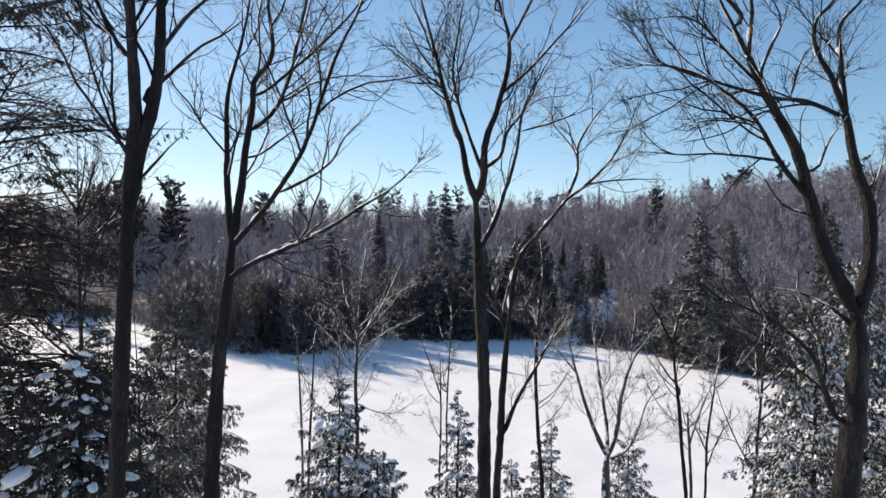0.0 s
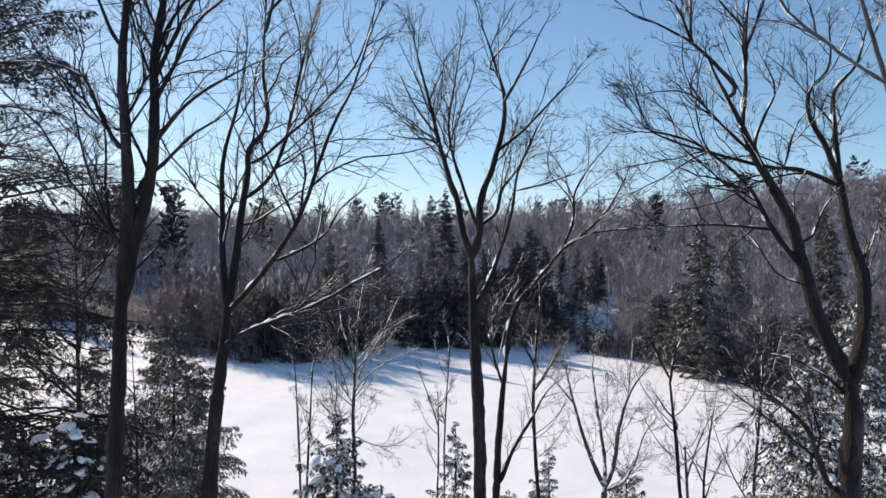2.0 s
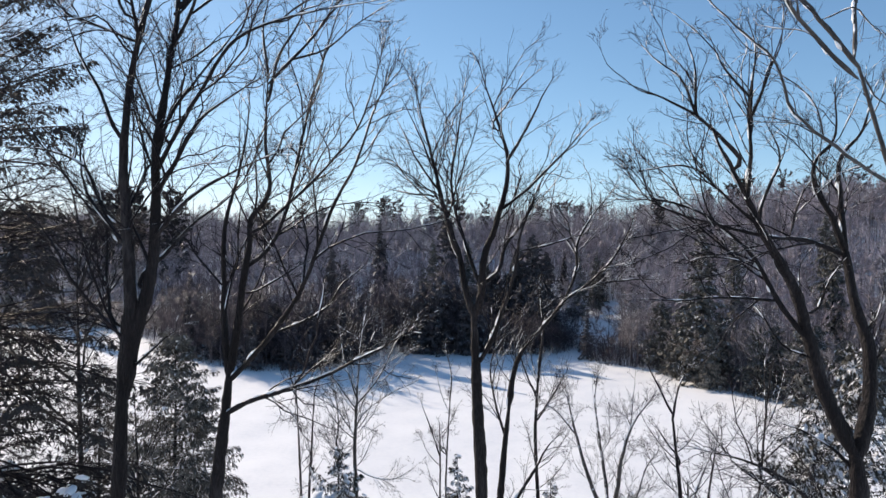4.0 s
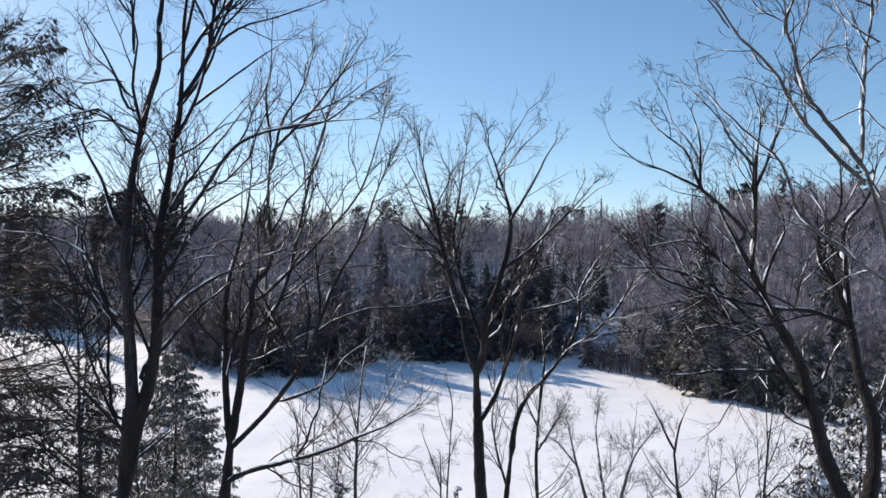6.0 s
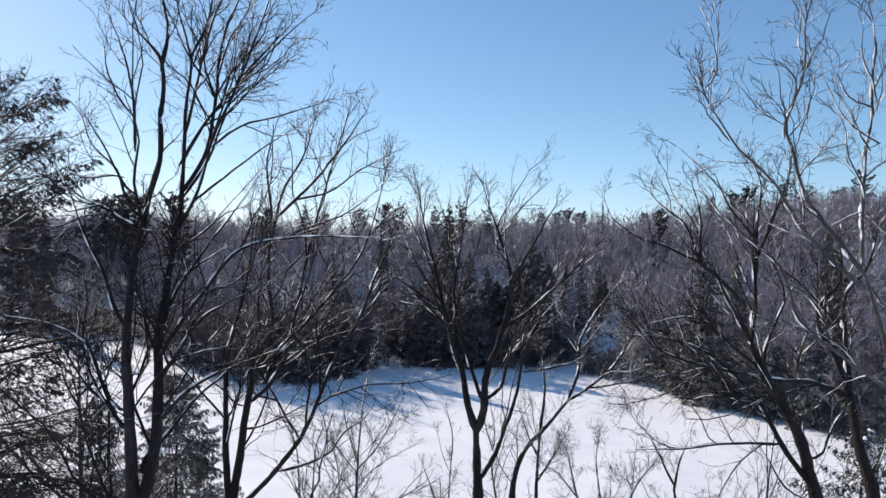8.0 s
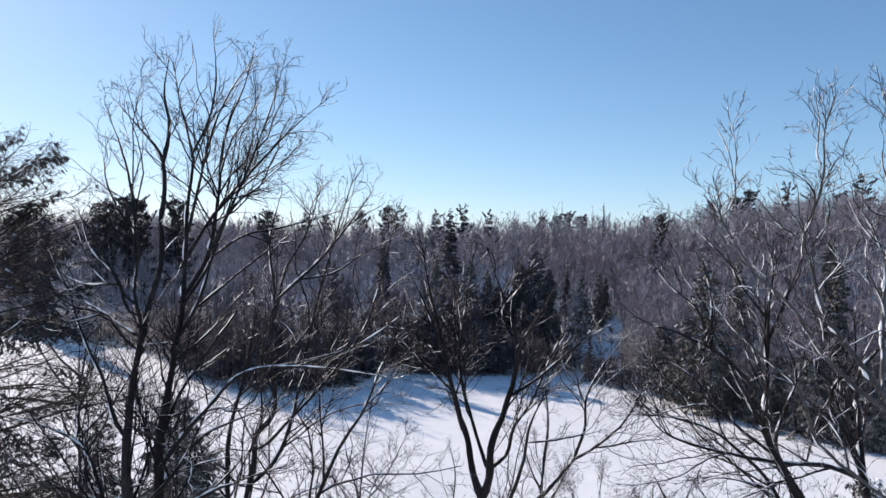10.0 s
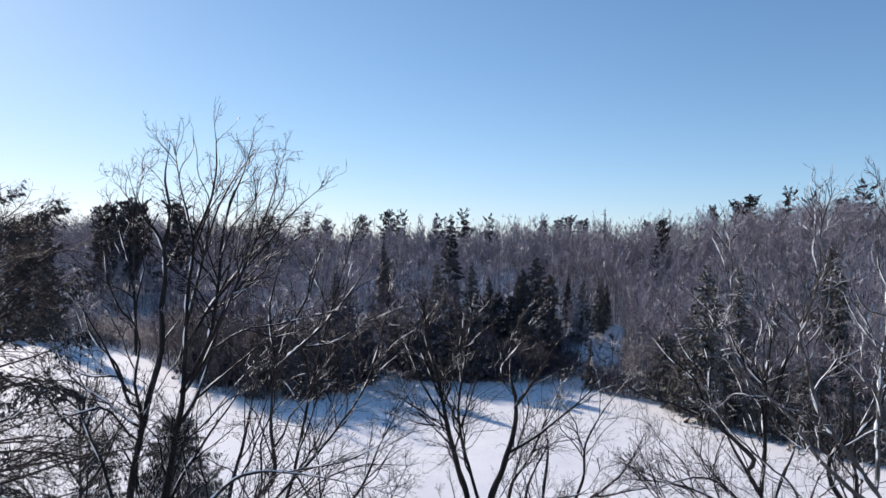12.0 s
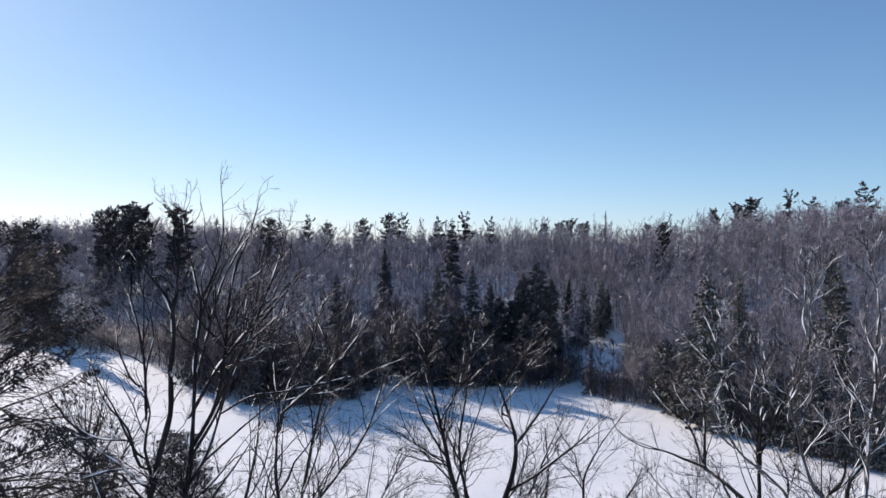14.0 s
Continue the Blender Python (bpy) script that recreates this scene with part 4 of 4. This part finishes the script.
tree = BareTree("sapling", "thin bare sapling standing before the open snow", TWIG, PALE_TWIG, seed=20)
tree.limb(((9.38, 24.00, 10.15), (9.14, 24.00, 12.57), (8.78, 24.00, 15.97)), 0.086, 0.064)
tree.limb(((8.78, 24.00, 15.97), (8.26, 24.12, 17.01), (7.87, 24.21, 17.78)), 0.054, 0.021)
tree.limb(((8.78, 24.00, 15.74), (8.94, 23.89, 16.84), (9.21, 23.80, 17.71)), 0.054, 0.021)
tree.limb(((9.00, 24.00, 13.93), (9.07, 24.00, 14.01), (8.65, 24.20, 14.83), (8.26, 24.36, 15.45)), 0.043, 0.021)
tree.sprout(6, 1.3)
tree.finish(density=2.6, twiglets=3, fine=0.004, reach=0.36)
tree = BareTree("sapling", "thin bare sapling standing before the open snow", PALE_BARK, PALE_TWIG, seed=21)
tree.limb(((9.77, 24.50, 9.95), (9.70, 24.50, 11.67), (9.60, 24.50, 13.22)), 0.066, 0.055)
tree.limb(((9.67, 24.50, 11.89), (10.05, 24.62, 12.97), (10.64, 24.76, 14.28)), 0.044, 0.022)
tree.sprout(4, 1.1)
tree.finish(density=2.6, twiglets=3, fine=0.004, reach=0.36)
tree = BareTree("sapling", "thin bare sapling standing before the open snow", TWIG, PALE_TWIG, seed=22)
tree.limb(((10.55, 25.00, 9.96), (10.60, 25.00, 12.19), (10.88, 25.00, 14.32)), 0.056, 0.045)
tree.limb(((10.58, 25.00, 10.83), (11.31, 25.17, 12.37), (12.02, 25.27, 13.04)), 0.033, 0.017)
tree.limb(((10.57, 25.00, 11.51), (10.04, 25.13, 12.60), (9.60, 25.20, 13.14)), 0.033, 0.017)
tree.sprout(5, 1.2)
tree.finish(density=2.6, twiglets=3, fine=0.004, reach=0.36)
tree = BareTree("sapling", "thin bare sapling standing before the open snow", PALE_BARK, PALE_TWIG, seed=23)
tree.limb(((-6.40, 29.00, 8.16), (-6.50, 29.00, 11.68), (-6.65, 29.00, 13.96)), 0.065, 0.052)
tree.limb(((-6.65, 29.00, 13.96), (-6.74, 29.00, 15.19), (-7.01, 29.00, 16.23)), 0.039, 0.019)
tree.sprout(5, 0.9)
tree.finish(density=2.6, twiglets=3, fine=0.004, reach=0.36)
tree = BareTree("sapling", "thin bare sapling standing before the open snow", TWIG, PALE_TWIG, seed=24)
tree.limb(((-6.27, 29.50, 7.96), (-6.18, 29.50, 10.32), (-6.05, 29.50, 14.16)), 0.066, 0.053)
tree.limb(((-6.05, 29.50, 14.16), (-5.93, 29.50, 15.39), (-5.54, 29.50, 16.45)), 0.040, 0.020)
tree.sprout(5, 0.9)
tree.finish(density=2.6, twiglets=3, fine=0.004, reach=0.36)
tree = BareTree("sapling", "thin bare sapling standing before the open snow", PALE_BARK, PALE_TWIG, seed=25)
tree.limb(((0.23, 27.00, 9.04), (0.20, 27.00, 11.69), (0.33, 27.00, 15.59)), 0.048, 0.036)
tree.limb(((0.33, 27.00, 15.59), (0.39, 27.00, 16.57), (0.14, 27.00, 17.78)), 0.036, 0.018)
tree.sprout(6, 1.0)
tree.finish(density=2.6, twiglets=3, fine=0.004, reach=0.36)
tree = BareTree("sapling", "thin bare sapling standing before the open snow", TWIG, PALE_TWIG, seed=26)
tree.limb(((-0.11, 27.40, 8.88), (-0.09, 27.40, 11.56), (-0.10, 27.40, 14.54)), 0.049, 0.037)
tree.limb(((-0.08, 27.40, 13.05), (-0.57, 27.40, 14.53), (-0.95, 27.40, 15.51)), 0.037, 0.018)
tree.sprout(5, 0.9)
tree.finish(density=2.6, twiglets=3, fine=0.004, reach=0.36)

# evergreens on the bank
def upright(x, y, top):
    """The foot of a tree and its height, by the level of its tip."""
    return stand(x, y), top - float(height(x, y))


conifer("hemlock_tree", "tall ragged dark hemlock with sparse snowy boughs", *upright(-10.7, 14.4, 29.0), 7.2, 31, wood_of=FINE_TWIG, sprays=260, size=0.155, low=0.28, ring=8, tiers=44, clumpy=0.95, shape=0.6, ragged=0.3, sag=0.75, blades=3, droop=0.4, bare=0.2, dead=0.12, bare_span=(0.5, 0.64), bare_top=0.68, lift=1.6, longest=3.9, wisps=26, stray=0.14)
conifer("hemlock_tree", "low dense hemlock under caps of snow", *upright(-7.7, 13.2, 17.4), 2.4, 32, sprays=164, size=0.176, pads=0.42, pad_size=0.14, shape=0.6, ring=8, blades=3, sag=0.9, wisps=1, wood_of=FINE_TWIG, clumpy=0.5, ragged=0.4, stray=0.15)
conifer("hemlock_tree", "low dense hemlock under caps of snow", *upright(-10.0, 12.0, 17.2), 3.0, 33, sprays=164, size=0.176, pads=0.42, pad_size=0.15, shape=0.6, ring=8, blades=3, sag=0.9, wisps=1, wood_of=FINE_TWIG, clumpy=0.5, ragged=0.4, stray=0.15)
conifer("hemlock_tree", "dark hemlock behind lower snowy ones", *upright(-15.4, 21.0, 18.6), 3.2, 34, sprays=122, size=0.198, pads=0.06, pad_size=0.2, shape=0.6, ring=7, blades=3, dead=0.1, sag=0.8, clumpy=0.4)
conifer("cedar_tree", "broad dark cedar on the lower bank, dusted with snow", *upright(-16.6, 39.0, 16.6), 4.5, 35, mat=SNOWY_NEEDLES, sprays=155, size=0.264, pads=0.03, pad_size=0.18, shape=0.5, ring=9, blades=2, sag=1.0, clumpy=0.4)
conifer("cedar_tree", "broad dark cedar on the lower bank, dusted with snow", *upright(-23.5, 43.0, 14.0), 4.0, 36, sprays=73, size=0.264, pads=0.04, pad_size=0.2, shape=0.65, ring=7, blades=3, sag=1.0, clumpy=0.4)
conifer("cedar_tree", "tall cedar with drooping snow-covered boughs", *upright(13.2, 20.0, 19.4), 3.8, 37, mat=FROSTED, sprays=106, size=0.209, pads=0.05, pad_size=0.12, shape=0.6, ring=8, sag=1.2, blades=3)
conifer("cedar_tree", "bushy cedar heavy with snow", *upright(11.0, 18.5, 17.5), 2.9, 38, mat=FROSTED, sprays=114, size=0.187, pads=0.06, pad_size=0.2, shape=0.55, ring=8, sag=1.3, blades=3)
conifer("cedar_tree", "bushy cedar heavy with snow", *upright(12.2, 15.8, 16.6), 2.4, 39, mat=FROSTED, sprays=106, size=0.176, pads=0.1, pad_size=0.2, shape=0.55, ring=8, sag=1.3, blades=3)
SNOWED = dict(mat=FROSTED, blades=3, clumpy=0.6, ragged=0.45, stray=0.2)
conifer("fir_tree", "small bushy fir wrapped in snow", *upright(-3.95, 24.0, 14.6), 2.1, 41, ring=9, sprays=122, size=0.187, pads=0.16, pad_size=0.16, shape=0.8, sag=1.3, **SNOWED)
conifer("fir_tree", "low rounded fir under thick snow", *upright(-2.4, 23.4, 11.6), 1.7, 46, ring=10, sprays=122, size=0.187, pads=0.2, pad_size=0.16, shape=0.45, sag=1.3, **SNOWED)
conifer("fir_tree", "small slender fir wrapped in snow", *upright(0.65, 26.0, 13.6), 1.5, 42, ring=8, sprays=98, size=0.176, pads=0.14, pad_size=0.13, shape=0.9, sag=1.2, **SNOWED)
conifer("fir_tree", "small slender fir with snowy boughs", *upright(4.96, 28.5, 11.8), 1.7, 43, ring=8, sprays=98, size=0.176, pads=0.14, pad_size=0.13, shape=0.9, sag=1.2, **SNOWED)
conifer("fir_tree", "small low fir with snowy boughs", *upright(2.96, 26.5, 10.5), 1.6, 44, ring=8, sprays=98, size=0.176, pads=0.14, pad_size=0.13, shape=0.6, sag=1.2, **SNOWED)
conifer("fir_tree", "small low fir with snowy boughs", *upright(8.93, 30.0, 10.5), 1.8, 45, ring=8, sprays=98, size=0.176, pads=0.14, pad_size=0.13, shape=0.6, sag=1.2, **SNOWED)

# younger bare trees among the evergreens, limbs set by rule
def young(x, y, top, seed, spread=0.35, limbs=9, **look_of):
    rng = np.random.default_rng(seed)
    tree = BareTree("young_tree", "leaning young bare tree among snowy evergreens", seed=seed, **look_of)
    z = float(height(x, y))
    tall = top - z
    lean = rng.normal(size=2) * 0.04 * tall
    stem = [(x + lean[0] * s * s, y + lean[1] * s * s, z + tall * s) for s in (0.3, 0.6, 0.8, 1.0)]
    tree.limb(stem, 0.009 * tall, 0.012)
    for k in range(limbs):
        s = rng.uniform(0.35, 0.85)
        a, l = rng.uniform(0, 6.28), spread * tall * (1.15 - s) * rng.uniform(0.7, 1.2)
        foot = np.array([x + lean[0] * s * s, y + lean[1] * s * s, z + tall * s])
        out = np.array([math.cos(a), math.sin(a), 0]) * l
        tree.limb([foot, foot + out * 0.45 + [0, 0, 0.5 * l], foot + out * 0.8 + [0, 0, 1.1 * l], foot + out + [0, 0, 1.6 * l]], 0.003 * tall, 0.007)
    tree.finish(density=2.8, twiglets=2.6, fine=0.0025 + y * 0.00012)


for number, (x, y, top) in enumerate(((-12.5, 26.0, 17.0), (12.0, 24.0, 19.0), (-12.9, 22.6, 24.0))):
    young(x, y, top, 300 + number, limbs=6 if top < 20 else 14)

# the far woods
def far_bare(rng, tall, limbs, branches, twigs, rough=1):
    """A distant leafless tree about its foot: (verts, quads) of its wood, (verts, tris) of its twigs."""
    lean = rng.normal(size=2) * 0.035 * tall
    trunk = spline([[0, 0, -0.3], [lean[0] * 0.2, lean[1] * 0.2, tall * 0.4], [lean[0], lean[1], tall * 0.97]], 8 // rough)[None]
    width = np.linspace(0.006 * tall, 0.02, 8 // rough)[None]
    one = grow(rng, trunk, width, limbs, 0.36, 4 if rough == 1 else 3, low=0.1, angle=(22, 60), up=0.4, wander=0.15, thin=0.65, least=1.0, even=1.0)
    two = grow(rng, *one, branches, 0.5, 3 if rough == 1 else 2, low=0.1, angle=(20, 55), up=0.45, wander=0.2, thin=0.8, least=0.9, slim=200, even=1.0)
    ends = [0, -1] if rough > 1 else [0, -2, -1]
    three = grow(rng, np.concatenate([two[0], one[0][:, ends]]), np.concatenate([two[1], one[1][:, ends]]), twigs, 0.6, 2, low=0.0, angle=(12, 48), up=0.5, least=0.9, most=2.0, slim=200, even=1.0)
    wood = joined(stems(trunk, width, 5 if rough == 1 else 4), stems(one[0], np.maximum(one[1], 0.018), 3), *([stems(two[0], np.maximum(two[1], 0.014), 3)] if rough == 1 else []))
    if rough == 1:
        return wood, spikes(three[0][:, 0], three[0][:, 1], np.full(twigs, 0.03))
    return wood, joined(slivers(rng, three[0][:, 0], three[0][:, 1], np.full(twigs, 0.038 if twigs > 300 else 0.055)), slivers(rng, two[0][:, 0], two[0][:, -1], np.full(branches, 0.045)))


def clearing(x, y):
    """The narrow snowy ride that runs back into the woods."""
    return (np.abs(x - 0.245 * y) < 0.032 * y) & (y > 126) & (y < 152)


rng = np.random.default_rng(5)
kinds = []
for number in range(8):
    wood, fine = far_bare(rng, 14.5 + 0.6 * number, 22, 70, 320)
    pale = number > 5
    kinds.append((mesh("wood", *wood, mat=FAR_BARK if pale else SHADED_EDGE_BARK), mesh("twigs", fine[0], tris=fine[1], mat=POINT_TWIG if pale else SHADED_EDGE_TWIG, smooth=False)))
# front rows of the woods, tree by tree
spots = []
while len(spots) < 290:
    x = rng.uniform(-105, 68)
    y = shore(x) + 2.0 + 14 * rng.random() ** 1.4
    if abs(x) < 0.72 * y + 6 and not clearing(x, y) and all((x - a) ** 2 + (y - b) ** 2 > 2.6 for a, b in spots):
        spots.append((x, y))
for x, y in spots:
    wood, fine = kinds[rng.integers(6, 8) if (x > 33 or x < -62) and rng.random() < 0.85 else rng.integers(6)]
    base = empty("bare_tree", "pale frosted bare tree at the edge of the woods" if x > 33 or x < -62 else "bare tree at the edge of the woods, its brown darkened for shade", stand(x, y), group="woodland edge trees")
    base.rotation_euler[2] = rng.uniform(0, 6.28)
    base.scale = (*(rng.uniform(0.85, 1.25, 1).repeat(2)), rng.uniform(0.5, 0.95) * (0.75 if x > 33 else 0.36 if x < -62 else 0.36 if x > 23 else 0.55 if x > 6 else 1))
    part("trunk", wood, base)
    part("crown", fine, base, kind="stuff")

# the woods behind them
lesser = [far_bare(rng, 15.0 + 0.6 * (k % 6), 12 - 3 * (k > 5), 50 - 18 * (k > 5), 430 - 190 * (k > 5), 2) for k in range(12)]
cell = 4.4
cx, cy = np.meshgrid(np.arange(-230, 230, cell), np.arange(66, 300, cell))
cx, cy = cx.ravel() + rng.uniform(-2.2, 2.2, cx.size), cy.ravel() + rng.uniform(-2.2, 2.2, cy.size)
crest_x = rng.uniform(-190, 190, 900)
cx, cy = np.append(cx, crest_x), np.append(cy, shore(crest_x) + rng.uniform(85, 135, 900))
slope_x = rng.uniform(40, 190, 700)
cx, cy = np.append(cx, slope_x), np.append(cy, shore(slope_x) + rng.uniform(15, 120, 700))
back = cy - shore(cx)
grade = rng.uniform(0.72, 1.02, len(cx))
grade[rng.random(len(cx)) < 0.35] *= rng.uniform(0.3, 0.65)
grade *= 1 - 0.3 * smooth(40, 110, cx)
grade[(cx > 6) & (cx < 50) & (back < 24)] *= 0.6
grade[(cx > 9) & (cx < 27) & (back < 32)] *= 0.65
grade[(cx < -60) & (back < 26)] *= 0.45
keep = (back > 7) & (back < 150) & (np.abs(cx) < 0.74 * cy + 6) & ~clearing(cx, cy)
cx, cy, grade = cx[keep], cy[keep], grade[keep]
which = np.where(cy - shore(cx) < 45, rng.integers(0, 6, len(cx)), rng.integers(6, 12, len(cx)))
# rows near the edge take the colours darkened for shade
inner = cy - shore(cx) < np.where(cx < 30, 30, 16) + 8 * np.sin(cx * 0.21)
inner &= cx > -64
for near_edge in (True, False):
    for layer in (0, 1):
        verts, faces, count = [], [], 0
        turning = np.random.default_rng(77)
        for k in range(12):
            mine = (which == k) & (inner == near_edge)
            v, f = lesser[k][layer]
            m = int(mine.sum())
            a = turning.uniform(0, 6.28, m)[:, None]
            big, high = turning.uniform(0.8, 1.2, m)[:, None], grade[mine][:, None]
            px = (v[:, 0] * np.cos(a) - v[:, 1] * np.sin(a)) * big + cx[mine][:, None]
            py = (v[:, 0] * np.sin(a) + v[:, 1] * np.cos(a)) * big + cy[mine][:, None]
            pz = v[:, 2] * high + height(cx[mine], cy[mine])[:, None]
            verts.append(np.stack([px, py, pz], -1).reshape(-1, 3))
            faces.append((f[None] + (np.arange(m) * len(v))[:, None, None] + count).reshape(-1, f.shape[1]))
            count += m * len(v)
        verts, faces = np.concatenate(verts), np.concatenate(faces)
        title = "woodland_twigs" if layer else "woodland_trunks"
        wood = mesh(title, verts, None if layer else faces, faces if layer else None, mat=((SHADED_EDGE_BARK, SHADED_INNER_TWIG) if near_edge else (FAR_BARK, FAR_TWIG))[layer], smooth=False)
        tagged(new(title, wood), ("shade-darkened brown " if near_edge else "pale grey ") + ("fine twigs of a leafless wood" if layer else "trunks and branches of a leafless wood"), "woods", kind="stuff")

# low brush under the woods
bx = np.concatenate([rng.uniform(-190, 150, 70000), rng.uniform(22, 160, 70000)])
by = shore(bx) + 1 + 125 * rng.random(len(bx)) ** 1.2
keep = (np.abs(bx) < 0.74 * by + 6) & ~clearing(bx, by)
bx, by = bx[keep], by[keep]
root = np.stack([bx, by, height(bx, by) - 0.1], -1)
tip = root + np.stack([rng.normal(size=len(bx)) * 0.5, rng.normal(size=len(bx)) * 0.5, rng.uniform(0.8, 4.2, len(bx))], -1)
verts, faces = slivers(rng, root, tip, rng.uniform(0.02, 0.055, len(bx)))
tagged(new("brush", mesh("brush", verts, tris=faces, mat=BRUSH, smooth=False)), "low leafless brush standing in woodland snow", "brush", kind="stuff")

# evergreens in and over the woods
FAR = dict(group="woodland evergreens", split=False, blades=1)
spruce = conifer("spruce_tree", "dark narrow spruce standing over bare woods", (0, 132, 0), 20, 3.0, 51, mat=NEEDLES, sprays=52, size=0.50, tiers=48, ring=5, shape=0.9, ragged=0.4, sag=0.75, droop=0.45, stray=0.15, low=0.08, clumpy=0.5, **FAR)
pale_spruce = conifer("spruce_tree", "narrow spruce with snow-dusted tips among bare woods", (0, 132, 0), 20, 3.2, 57, mat=SNOWY_NEEDLES, sprays=48, size=0.50, tiers=44, ring=5, shape=0.85, ragged=0.4, sag=0.85, droop=0.45, stray=0.15, low=0.08, clumpy=0.5, **FAR)
dense = conifer("spruce_tree", "broad black-green spruce with drooping boughs", (0, 118, 0), 20, 4.6, 56, mat=NEEDLES, sprays=70, size=0.55, tiers=48, ring=5, shape=0.75, ragged=0.4, sag=0.9, droop=0.5, stray=0.18, low=0.05, clumpy=0.5, **FAR)
pine = conifer("pine_tree", "dark ragged pine on the wooded skyline", (0, 226, 0), 20, 4.4, 52, mat=NEEDLES, sprays=95, size=0.66, tiers=16, ring=5, low=0.35, shape=0.3, ragged=0.5, droop=-0.2, sag=-0.6, stray=0.6, clumpy=0.95, bare=0.35, **FAR)
round_pine = conifer("pine_tree", "dark full-crowned pine on the wooded skyline", (0, 226, 0), 20, 4.6, 55, mat=NEEDLES, sprays=85, size=0.66, tiers=30, ring=5, low=0.14, shape=0.34, ragged=0.5, droop=-0.1, sag=-0.6, stray=0.4, clumpy=0.8, **FAR)
fir = conifer("hemlock_tree", "dark hemlock dusted with snow by the snowfield", (0, 115, 0), 12, 2.9, 53, mat=NEEDLES, sprays=26, size=0.53, tiers=32, ring=5, low=0.05, shape=0.65, ragged=0.42, sag=0.8, stray=0.15, clumpy=0.4, **FAR)
snowy = conifer("hemlock_tree", "grey snow-frosted hemlock by the snowfield", (0, 95, 0), 12, 3.0, 54, mat=SNOWY_NEEDLES, sprays=30, size=0.47, tiers=32, ring=5, low=0.05, shape=0.62, ragged=0.42, sag=0.9, stray=0.15, clumpy=0.5, **FAR)


def planted(ob, x, y, top, wide=1.0, first=False):
    ground_z = float(height(x, y))
    scale = (top - ground_z) / (12 if ob.name.startswith("hemlock") else 20)
    m = Matrix.LocRotScale((x, y, ground_z), Euler((0, 0, rng.uniform(0, 6.28))), (scale * wide, scale * wide, scale))
    if first:
        ob.matrix_basis = m
        return ob
    return copy_thing(ob, m)


SPRUCES = ((-16.5, 160, 26.6), (-19.5, 124, 18.4), (-22.5, 126, 22.1), (41, 101, 24.7), (65, 106, 25.5), (54, 118, 24.0), (72, 120, 29.0), (27, 119, 9.7), (-101, 158, 31.2), (20.8, 150, 24.0), (24.1, 150, 19.9), (16.7, 150, 18.8))
PINES = ((-113, 205, 36.9), (-112, 210, 36.6), (-108, 212, 37.2), (-101, 208, 37.5), (-82, 190, 37.2), (-60, 210, 36.6), (-31, 225, 36.9), (-22, 228, 38.2), (-17, 228, 38.1), (-4, 226, 37.1), (14, 222, 37.7), (34, 230, 36.6), (40, 232, 37.6), (44, 233, 38.2), (49, 233, 37.7))
HILL_PINES = ((69, 222, 37.9), (57, 170, 36.3), (89, 215, 42.3), (103, 218, 45.9), (99, 220, 44.0), (118, 222, 48.0), (127, 224, 46.0), (139, 226, 47.4), (139, 214, 49.9), (-52, 232, 36.5), (-45, 232, 35.8), (-124, 180, 31.0), (-127, 190, 31.9))
for x, y, top in SPRUCES:
    planted(dense if 8 < x < 25 else pale_spruce if x > 40 else spruce, x, y, top, 1.3 if x == 41 else rng.uniform(0.85, 1.15))
for x, y, top in PINES + HILL_PINES:
    planted(round_pine if x < -75 or rng.random() < 0.7 else pine, x, y, top + (rng.uniform(-2.8, -1.4) if -80 < x < 64 else rng.uniform(-1.8, -0.5) if x < 0 else rng.uniform(-3.2, -1.2)), rng.uniform(0.5, 0.8) if x < -75 else rng.uniform(0.65, 1.0))
planted(spruce, 55, 225, 40.3, 0.3)
for x, y, top in ((5.7, 155, 22.3), (-2.9, 155, 22.4), (-5.5, 154, 17.5), (9.9, 155, 19.2), (31, 146, 19.0)):
    planted(pale_spruce, x, y, top, rng.uniform(0.9, 1.2))
# lower evergreens: a dark clump in the bay, frosted ones along the point, few elsewhere
for low_x, high_x, deep, least, most, count, kind in ((-9, 7, 16, 6, 15, 18, fir), (7, 24, 14, 4, 7, 14, fir), (10, 25, 28, 9, 13, 10, fir), (-58, -10, 16, 7, 13, 26, fir), (33, 62, 9, 5, 12, 26, snowy), (62, 120, 30, 8, 13, 10, snowy), (-112, -96, 12, 5, 8, 4, snowy), (-70, 60, 70, 9, 14, 10, spruce)):
    for number in range(count):
        x = rng.uniform(low_x, high_x)
        y = shore(x) + (rng.uniform(2.5, deep) if kind is not spruce else rng.uniform(20, deep))
        if not clearing(x, y):
            planted(kind, x, y, float(height(x, y)) + rng.uniform(least, most), rng.uniform(0.8, 1.3))
planted(spruce, 0.4, 159, 34.1, 1.0, True)
planted(pale_spruce, 36, 150, 20.0, 1.0, True)
planted(dense, 17.6, 151, 21.0, 1.0, True)
planted(pine, 5, 228, 36.6, 0.9, True)
planted(round_pine, -104, 206, 37.4, 1.1, True)
planted(snowy, 41, 97, float(height(41, 97)) + 9, 1.0, True)
planted(fir, -30, 113, float(height(-30, 113)) + 11, 1.0, True)
